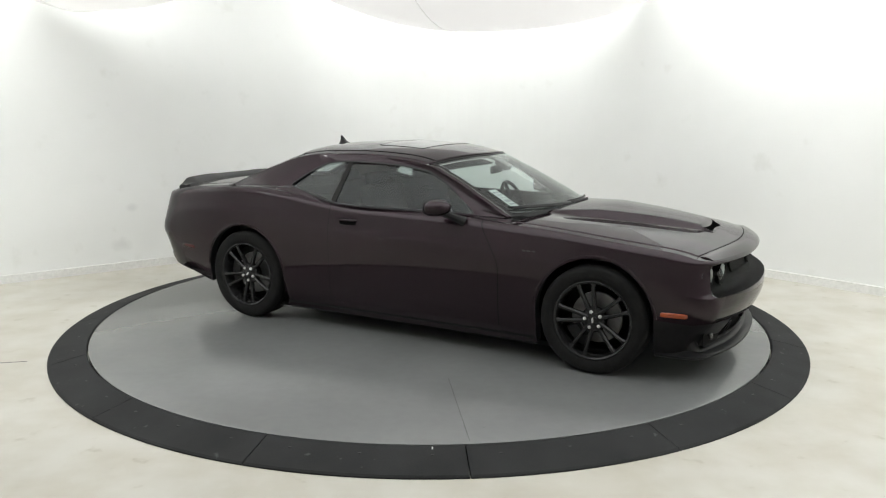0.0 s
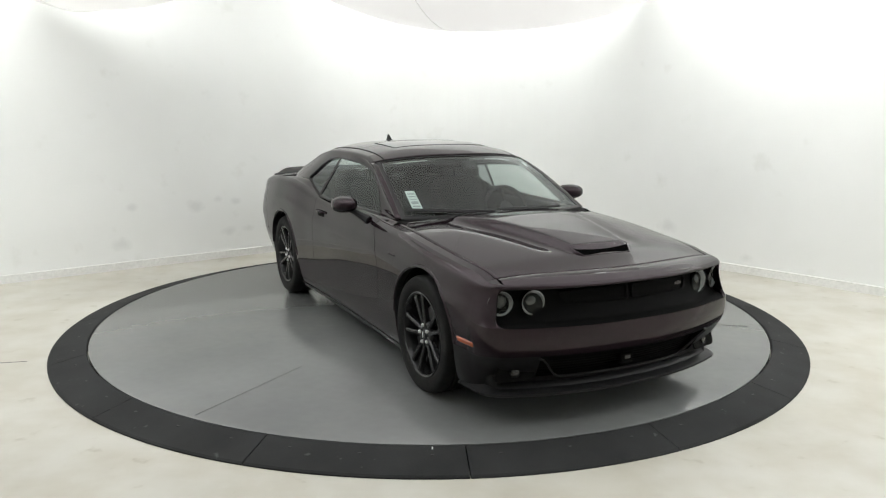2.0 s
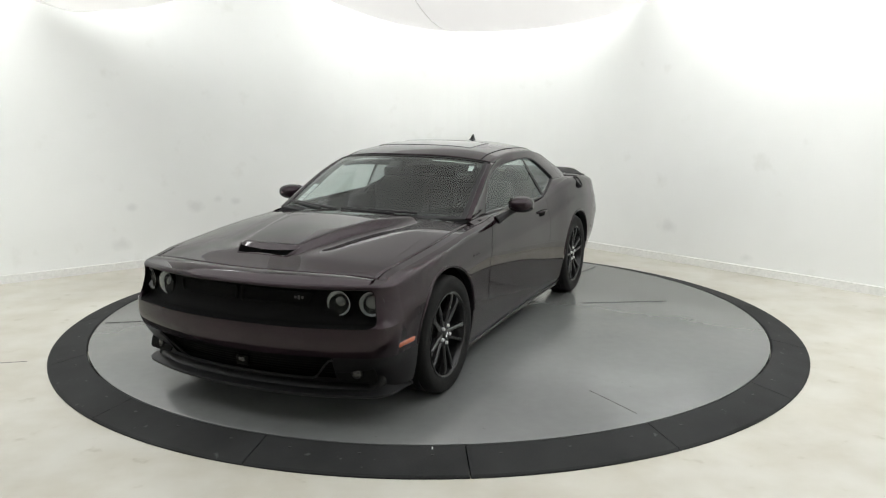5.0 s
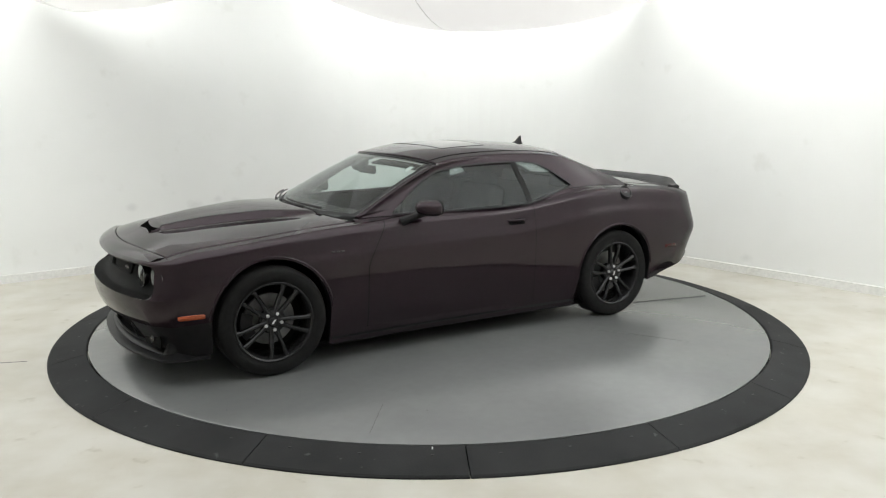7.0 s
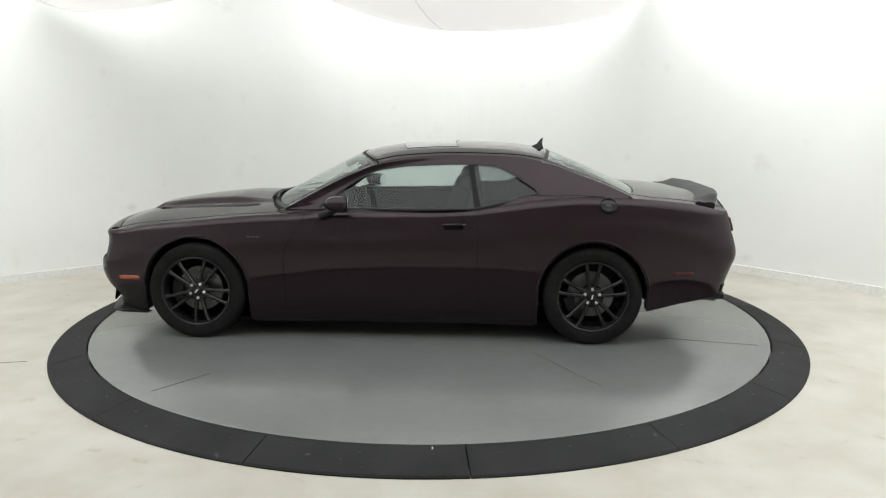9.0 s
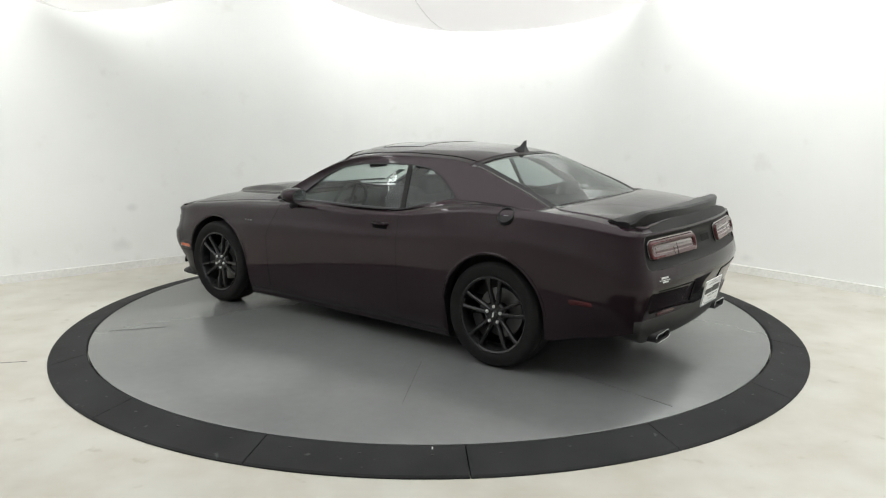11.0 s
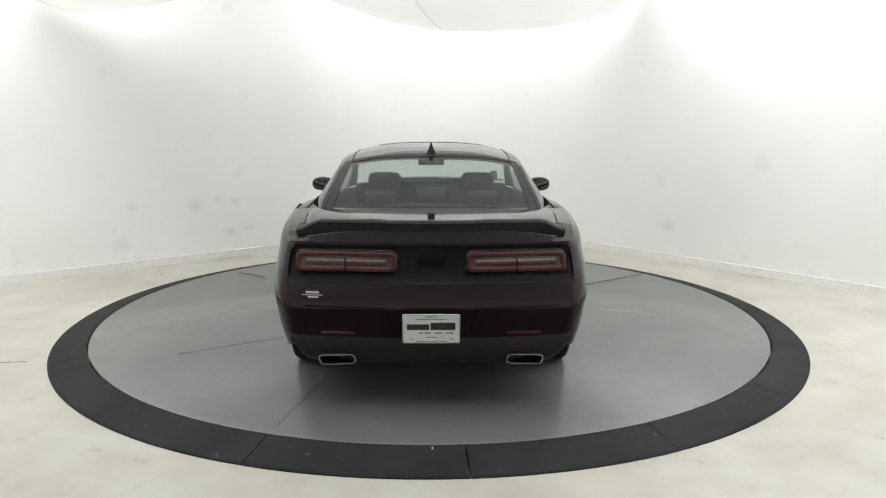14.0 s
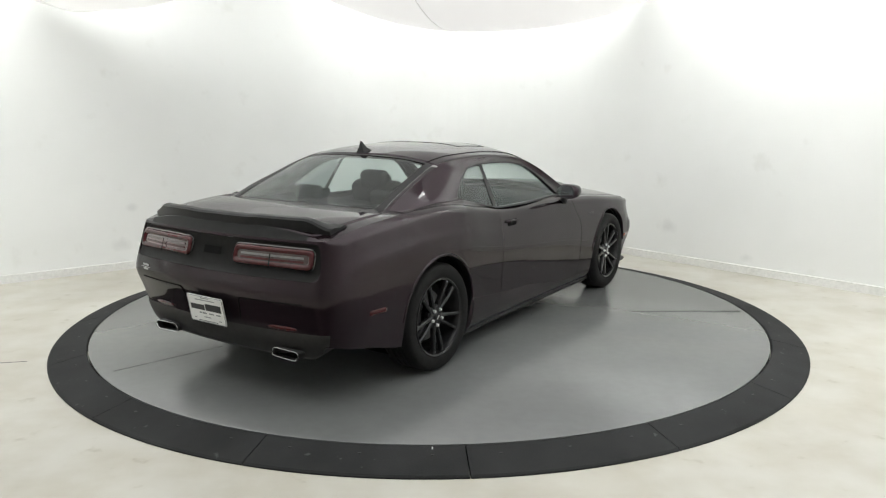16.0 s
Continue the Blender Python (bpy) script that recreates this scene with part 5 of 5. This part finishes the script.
    plate = part("licence_plate", prism_bm(round_poly([(-0.088, -0.158), (0.088, -0.158), (0.088, 0.158), (-0.088, 0.158)], 0.014), 0.006, 0.0015, m @ pose(0, 0, 0, 0, -90, 0)), MAT["white"], car, "white dealer plate with dark printed bars")

    def bar(nm, y, z, w, h, mat):
        part(nm, box_bm(0.0012, w, h, m=m @ pose(-0.0066, y, z)), mat, plate)
    for y, w, h in ((0.072, 0.122, 0.034), (-0.064, 0.136, 0.044)):
        bar("print_bar", y, 0.012 + (h - 0.034) / 2, w, h, MAT["ink"])
    for y, w in ((0.055, 0.02), (0.02, 0.034), (-0.04, 0.04), (-0.10, 0.04)):
        bar("small_print_bar", y, -0.024, w, 0.008, MAT["grey_ink"])
    for y, z, w in ((0.0, 0.074, 0.07), (0.0, 0.060, 0.17), (0.0, -0.05, 0.06), (0.0, -0.076, 0.17), (0.11, -0.062, 0.02), (-0.11, -0.062, 0.02)):
        bar("small_print_bar", y, z, w, 0.005, MAT["grey_ink"])
    rim = [(-0.0068, y, z) for z, y in round_poly([(-0.084, -0.154), (0.084, -0.154), (0.084, 0.154), (-0.084, 0.154)], 0.012)]
    part("plate_frame", tube_bm([tuple((m @ Vector(p))) for p in rim], 0.002, 5, True), MAT["grey_ink"], plate)
    # dealer sticker as bars
    for dy, dz, w, h in ((0.0, 0.012, 0.075, 0.012), (0.0, -0.002, 0.115, 0.004), (-0.005, -0.013, 0.06, 0.010)):
        rows = [[tuple(tail_pt(0.655 + dy + u * w / 2, 0.704 + dz + d * h / 2, 0.003)) for u in np.linspace(-1, 1, 6)] for d in (-1, 1)]
        sheet("dealer_sticker", rows, MAT["silver"], car)
    # spoiler
    rows = []
    for v in np.linspace(-1, 1, 61):
        y = v * 0.765
        e = ease(0.80, 1.0, abs(v))
        rise = 0.006 * (1 - ease(0.25, 0.42, abs(v))) * -1.0
        xt = -2.47 + 0.13 * abs(v) ** 2.5
        zt = 1.102 + rise - 0.012 * v * v - 0.050 * e
        xf = xt + 0.17 - 0.03 * e
        zf = curve_at(DECK_C, xf) - 0.035 * v * v + 0.003
        prof = [(xf, y, zf - 0.006), (xf - 0.03, y, zf + 0.008), (xf + (xt - xf) * 0.45, y, zf + (zt - zf) * 0.45 + 0.004 * (1 - e)), (xt + 0.03, y, zt + 0.008), (xt, y, zt + 0.004), (xt - 0.012, y, zt - 0.008), (xt - 0.006, y, zt - 0.092 + 0.040 * e), (xt + 0.05, y, zt - 0.100 + 0.045 * e), (xf - 0.05, y, zf - 0.03)]
        rows.append(prof + [prof[0]])
    sp = crisp(sheet("rear_spoiler", rows, MAT["splitter"], car, "satin black rear spoiler on the trunk lid"))
    mesh_ob("spoiler_end", [tuple(p) for p in rows[0][:-1]], [tuple(range(9))], MAT["splitter"], sp)
    mesh_ob("spoiler_end", [tuple(p) for p in rows[-1][:-1]], [tuple(range(9))], MAT["splitter"], sp)


def build_fittings(car, doors):
    for sg, door in ((1, doors[0]), (-1, doors[1])):
        # handle: bar over a dark pad that paints the recess's shade
        flank_pad("handle_recess_shade", -0.54, -0.37, 0.838, 0.892, sg, MAT["void"], door, 0.0035, "", 0.5)
        p = [tuple(flank_pt(x, 0.882 + 0.002 * math.sin(k), sg, o)) for k, (x, o) in enumerate(((-0.54, 0.0), (-0.52, 0.020), (-0.46, 0.026), (-0.40, 0.020), (-0.375, 0.0)))]
        part("door_handle", tube_bm(p, [0.009, 0.011, 0.011, 0.011, 0.008], 8), MAT["paint"], door, "body-coloured door handle", smooth=True)
        # mirror: stalk, shell, glass
        c = Vector((0.345, sg * 0.985, 1.036))
        stalk = []
        for t in np.linspace(0, 1, 7):
            a = Vector((0.50, sg * 0.865, 0.935)).lerp(c + Vector((0.01, -sg * 0.02, -0.02)), t)
            stalk.append(tuple(a))
        mir = part("mirror_stalk", tube_bm(stalk, [0.034, 0.030, 0.026, 0.024, 0.024, 0.028, 0.03], 10), MAT["black"], car, "black door mirror stalk", smooth=True)
        for v in mir.data.vertices:
            v.co.x = 0.43 + (v.co.x - 0.43) * 1.2
        bm = bmesh.new()
        bmesh.ops.create_uvsphere(bm, u_segments=28, v_segments=18, radius=1.0)
        for v in bm.verts:
            x, y, z = v.co
            sx = 0.125 if x > 0 else 0.060
            z2 = math.copysign(abs(z) ** 0.8, z)
            y2 = math.copysign(abs(y) ** 0.85, y)
            flat = max(x, -0.62)
            v.co = Vector((flat * sx - 0.03 * sg * y * sg * 0.0, y2 * 0.095, z2 * 0.060 + 0.006 * x))
        bm.transform(Matrix.Translation(c) @ Matrix.Rotation(radians(12 * sg), 4, "Z"))
        part("mirror_shell", bm, MAT["paint"], mir, "purple mirror housing", smooth=True)
        out = [(0.082 * math.copysign(abs(math.cos(a)) ** 0.75, math.cos(a)), 0.050 * math.copysign(abs(math.sin(a)) ** 0.75, math.sin(a))) for a in np.linspace(0, 2 * math.pi, 32, endpoint=False)]
        mm = Matrix.Translation(c) @ Matrix.Rotation(radians(12 * sg), 4, "Z") @ pose(-0.0375, 0, 0, 0, -90, 0)
        part("mirror_rim", prism_bm([(b * 1.08, a * 1.06) for a, b in out], 0.003, 0, mm @ pose(0, 0, -0.001)), MAT["black"], mir)
        part("mirror_glass", prism_bm([(b, a) for a, b in out], 0.003, 0, mm @ pose(0, 0, 0.001)), MAT["mirror"], mir)
        # arch lip
        for xc in (WB, -WB):
            p = []
            for a in np.linspace(6, 174, 37):
                x, z = xc + (ARCH_R + 0.012) * math.cos(radians(a)), HUB_Z + 0.015 + (ARCH_R + 0.012) * math.sin(radians(a))
                if -2.2 < x < 2.0 and z < curve_at(SHOULDER, x) - 0.02:
                    p.append(tuple(flank_pt(x, z, sg, -0.004)))
            part("arch_lip", tube_bm(p, 0.0105, 8), MAT["paint"], car, smooth=True)
        # fender badge as bars
        for k in range(3):
            flank_pad("fender_badge", 0.975 + 0.035 * k, 1.002 + 0.035 * k, 0.772, 0.784, sg, MAT["badge_dark"], car, 0.006, "", 0.1)
        # black strip painting the shade along the tucked-under sill
        rows = []
        for z, o in ((0.112, -0.06), (0.116, -0.022), (0.130, -0.008), (0.18, 0.003), (0.195, -0.002)):
            rows.append([tuple(flank_pt(x, z, sg, o)) for x in np.linspace(WB - ARCH_R - 0.02, -WB + ARCH_R + 0.02, 30)])
        sheet("sill_shade_strip", rows, MAT["splitter"], car)
    # fuel cap on the left
    q = flank_pt(-1.56, 1.028, 1, 0.0)
    nrm = Vector((0, 1, 0.75)).normalized()
    m = Matrix.Translation(q + Vector((0, -0.012, 0.004))) @ nrm.to_track_quat("Z", "Y").to_matrix().to_4x4()
    cap = part("fuel_cap", lathe_bm([(0.0, 0.008), (0.044, 0.008), (0.048, 0.011), (0.051, 0.017), (0.058, 0.017), (0.063, 0.010), (0.065, -0.01)], 40, m), MAT["splitter"], car, "round black racing-style fuel cap", smooth=True)
    part("cap_mark", box_bm(0.04, 0.010, 0.003, 0.001, 1, m @ pose(0, 0, 0.009)), MAT["grey_ink"], cap)
    # antenna fin
    fin = [(0.095, 0.0), (0.03, 0.016), (-0.015, 0.040), (-0.045, 0.086), (-0.060, 0.090), (-0.056, 0.045), (-0.070, 0.0)]
    base = top_point(6.75, 0.0)
    bm = bmesh.new()
    vs = []
    for x, z in fin:
        wd = 0.036 * (1 - z / 0.092) ** 1.4 + 0.0025
        vs.append((bm.verts.new((x, wd, z)), bm.verts.new((x, -wd, z))))
    n = len(vs)
    bm.faces.new([v[0] for v in vs])
    bm.faces.new([v[1] for v in reversed(vs)])
    for k in range(n):
        bm.faces.new((vs[k][0], vs[k][1], vs[(k + 1) % n][1], vs[(k + 1) % n][0]))
    bm.transform(Matrix.Translation((-1.085, 0, base[2] - 0.010)) @ pose(0, 0, 0, 0, -3, 0))
    part("antenna_fin", bm, MAT["black"], car, "black shark-fin antenna on the roof")
    # sunroof and roof seams
    rows = []
    for i in range(9):
        row = []
        for j in range(17):
            p = top_point(4.05 + 1.0 * i / 8, -0.62 + 1.24 * j / 16, 0.0015)
            row.append(p)
        rows.append(row)
    sheet("sunroof", rows, MAT["sunroof"], car, "dark glass sunroof panel flush in the roof")
    edge = rows[0] + [r[-1] for r in rows] + rows[-1][::-1] + [r[0] for r in rows][::-1]
    part("sunroof_seal", tube_bm([(x, y, z - 0.001) for x, y, z in edge], 0.0025, 5, True), MAT["void"], car)
    for sg in (1, -1):
        p = [top_point(q, sg * 0.865, 0.0005) for q in np.linspace(3.0, 7.0, 40)]
        part("roof_seam", tube_bm(p, 0.0035, 5), MAT["void"], car)
    p = [top_point(2.985, v, 0.0) for v in np.linspace(-0.97, 0.97, 31)]
    part("screen_seam", tube_bm(p, 0.005, 5), MAT["void"], car)
    # inspection and price stickers inside the windscreen
    def glass_card(nm, q0, q1, v0, v1, mat, parent, lift, label=""):
        return sheet(nm, [[top_point(q0 + (q1 - q0) * i / 4, v0 + (v1 - v0) * j / 4, lift) for j in range(5)] for i in range(5)], mat, parent, label)
    st = glass_card("window_sticker", 0.40, 1.20, -0.835, -0.755, MAT["paper"], car, -0.006, "pale printed sticker inside the windscreen")
    for k, (a, b) in enumerate(((0.50, 0.56), (0.62, 0.74), (0.80, 0.84), (0.92, 0.97), (1.03, 1.09))):
        glass_card("print_bar", a, b, -0.825, -0.765, MAT["grey_ink"], st, -0.004)
    glass_card("registration_sticker", 2.20, 2.52, 0.80, 0.845, MAT["paper"], car, -0.006, "small white sticker in the windscreen corner")


def build_interior(car):
    part("cabin_floor", box_bm(2.9, 1.55, 0.03, 0.005, 1, pose(-0.35, 0, 0.27)), MAT["interior"], car)
    part("underbody", box_bm(3.4, 1.66, 0.03, 0.005, 1, pose(0.0, 0, 0.135)), MAT["void"], car)
    for x0, x1 in ((2.06, 1.9), (-2.0, -2.4)):
        part("underbody_end", box_bm(abs(x1 - x0) + 0.12, 1.2, 0.03, 0.005, 1, pose((x0 + x1) / 2, 0, 0.21 if x0 > 0 else 0.33)), MAT["void"], car)
    part("firewall", box_bm(0.03, 1.5, 0.62, 0, 1, pose(0.92, 0, 0.60)), MAT["void"], car)
    part("rear_bulkhead", box_bm(0.03, 1.45, 0.75, 0, 1, pose(-1.62, 0, 0.66)), MAT["void"], car)
    # parcel shelf
    rows = [[(x, v * 0.70, 1.055 + 0.0 * v) for v in np.linspace(-1, 1, 9)] for x in (-1.25, -1.5, -1.80)]
    sheet("parcel_shelf", rows, MAT["interior"], car, "", 0.02)
    # dashboard
    rows = []
    for x, z in ((1.02, 0.93), (0.80, 0.965), (0.62, 0.955), (0.52, 0.93), (0.47, 0.88), (0.50, 0.70), (0.58, 0.55)):
        rows.append([(x + 0.03 * (1 - v * v), v * 0.76, z + (0.012 if 0.2 < v < 0.75 and x < 0.75 else 0)) for v in np.linspace(-1, 1, 25)])
    sheet("dashboard", rows, MAT["interior"], car, "black dashboard", 0.02)
    # steering wheel
    m = Matrix.Translation((0.36, 0.37, 0.93)) @ pose(0, 0, 0, 0, 66, 0)
    ring = [tuple(m @ Vector((0.185 * math.cos(a), 0.185 * math.sin(a), 0))) for a in np.linspace(0, 2 * math.pi, 36, endpoint=False)]
    sw = part("steering_wheel", tube_bm(ring, 0.015, 8, True), MAT["interior"], car, smooth=True)
    for a in (0, 180, 270):
        p = [tuple(m @ Vector((r * math.sin(radians(a)), r * math.cos(radians(a)), -0.01))) for r in (0.03, 0.18)]
        part("wheel_spoke", tube_bm(p, 0.016, 6), MAT["interior"], sw)
    part("wheel_boss", lathe_bm([(0.0, 0.02), (0.06, 0.012), (0.07, -0.02)], 20, m), MAT["interior"], sw, smooth=True)
    # seats
    def cushion(nm, sx, sy, sz, m, parent, r=0.05):
        bm = box_bm(sx, sy, sz, r, 4, m)
        return part(nm, bm, MAT["interior"], parent, smooth=True, sharp=1.2)
    for sg in (1, -1):
        seat = cushion("front_seat", 0.52, 0.50, 0.16, pose(-0.11, sg * 0.37, 0.50), car)
        cushion("seat_back", 0.15, 0.50, 0.62, pose(-0.42, sg * 0.37, 0.82, 0, -16, 0), seat, 0.06)
        cushion("headrest", 0.11, 0.26, 0.17, pose(-0.52, sg * 0.37, 1.125, 0, -10, 0), seat, 0.045)
        cushion("door_card", 1.40, 0.05, 0.50, pose(0.05, sg * 0.80, 0.71), car, 0.02)
        cushion("quarter_card", 1.0, 0.05, 0.60, pose(-1.15, sg * 0.765, 0.75), car, 0.02)
    rs = cushion("rear_seat", 0.50, 1.20, 0.18, pose(-0.90, 0, 0.48), car)
    cushion("seat_back", 0.16, 1.22, 0.56, pose(-1.22, 0, 0.78, 0, -18, 0), rs)
    for sg in (1, -1):
        cushion("headrest", 0.09, 0.24, 0.12, pose(-1.32, sg * 0.36, 1.09, 0, -12, 0), rs, 0.035)
    # inner mirror with its stem and camera pod
    p = top_point(2.45, 0.0, -0.02)
    im = part("inner_mirror", box_bm(0.03, 0.235, 0.065, 0.014, 3, Matrix.Translation((p[0] - 0.07, 0, p[2] - 0.055)) @ pose(0, 0, 0, 0, 0, 6)), MAT["black"], car, "black inner mirror on the windscreen")
    part("mirror_pod", box_bm(0.12, 0.10, 0.05, 0.015, 2, Matrix.Translation((p[0] - 0.01, 0, p[2] - 0.015)) @ pose(0, 0, 0, 0, 28, 0)), MAT["black"], im)
    # roof lining
    rows = [[(x, y, z - 0.035) for x, y, z in (top_point(q, v) for v in np.linspace(-0.97, 0.97, 17))] for q in np.linspace(3.05, 6.95, 14)]
    sheet("roof_lining", rows, MAT["lining"], car, "dark roof lining")
    for sg in (1, -1):
        p = [top_point(3.12, v * sg, -0.05) for v in np.linspace(0.12, 0.85, 9)]
        q = [top_point(2.75, v * sg, -0.045) for v in np.linspace(0.12, 0.85, 9)]
        sheet("sun_visor", [p, q], MAT["lining"], car, "", 0.012)


MAT["halo"] = surface("pale_halo", (0.36, 0.37, 0.36), (0.45, 0.46, 0.45), 40, 0.25, 0.0, coat=1.0)
MAT["frost"] = surface("frosted_lens", (0.09, 0.09, 0.086), (0.13, 0.13, 0.124), 40, 0.15, 0.0, coat=1.0)
MAT["frost_dark"] = surface("dim_lens", (0.014, 0.014, 0.014), (0.022, 0.022, 0.022), 40, 0.2, 0.0, coat=0.4)
MAT["badge_grey"] = surface("dim_badge", (0.09, 0.085, 0.085), (0.13, 0.12, 0.12), 40, 0.3, 0.0, metallic=0.5)
MAT["badge_dark"] = surface("black_badge", (0.012, 0.012, 0.012), (0.02, 0.02, 0.02), 40, 0.3, 0.0)
MAT["splitter"] = surface("satin_black", (0.008, 0.008, 0.009), (0.013, 0.013, 0.014), 25, 0.42, 0.08, spec=0.22)
MAT["scoop_void"] = surface("scoop_shadow", (0.002, 0.002, 0.002), (0.004, 0.004, 0.004), 10, 1.0, 0.0, spec=0.0)
MAT["fascia"] = surface("dark_fascia", (0.006, 0.0055, 0.006), (0.010, 0.009, 0.010), 25, 0.35, 0.05, spec=0.25)
MAT["valance"] = surface("grey_black_valance", (0.014, 0.0135, 0.0135), (0.022, 0.021, 0.021), 25, 0.5, 0.1, spec=0.3)
MAT["band_black"] = surface("satin_band", (0.006, 0.006, 0.006), (0.010, 0.010, 0.010), 20, 0.5, 0.0, spec=0.15)
MAT["lamp_mid"] = surface("lamp_grey", (0.05, 0.03, 0.03), (0.08, 0.05, 0.05), 60, 0.2, 0.0, coat=1.0)
MAT["mirror"] = surface("mirror_silver", (0.80, 0.81, 0.82), (0.84, 0.85, 0.86), 3, 0.02, 0.0, metallic=1.0)
MAT["sunroof"] = surface("sunroof_glass", (0.006, 0.007, 0.007), (0.010, 0.011, 0.011), 5, 0.06, 0.0, coat=0.2)
MAT["lining"] = surface("grey_lining", (0.012, 0.012, 0.012), (0.018, 0.018, 0.018), 60, 0.9, 0.1)
MAT["nut"] = surface("bright_nut", (0.60, 0.60, 0.60), (0.70, 0.70, 0.70), 30, 0.3, 0.0, metallic=0.2)
MAT["pillar"] = surface("pillar_black", (0.005, 0.005, 0.005), (0.008, 0.008, 0.008), 20, 0.4, 0.0, spec=0.2)


build_room()
build_ceiling_fabric()
build_added_washes()
TURNTABLE = build_turntable()
COLS, GRID, DOORS = build_body(CAR)
build_tops(CAR, COLS, GRID)
build_greenhouse(CAR, COLS, GRID)
build_wheels(CAR)
build_front(CAR)
build_rear(CAR)
build_fittings(CAR, DOORS)
build_interior(CAR)


# ---------------------------------------------------------------- what moves
PHI0, OMEGA = -29.27, -17.193        # degrees, degrees a second
CAR_X, CAR_Y = 0.2314, 0.0022        # the car's middle on the turning deck


def motions():
    walk(TURNTABLE, [(0.25 * k, pose(0, 0, 0, 0, 0, OMEGA * 0.25 * k)) for k in range(65)])
    rows = []
    for k in range(65):
        a = radians(PHI0 + OMEGA * 0.25 * k)
        rows.append((0.25 * k, pose(math.cos(a) * CAR_X - math.sin(a) * CAR_Y, math.sin(a) * CAR_X + math.cos(a) * CAR_Y, TABLE_Z, 0, 0, math.degrees(a))))
    walk(CAR, rows)


motions()
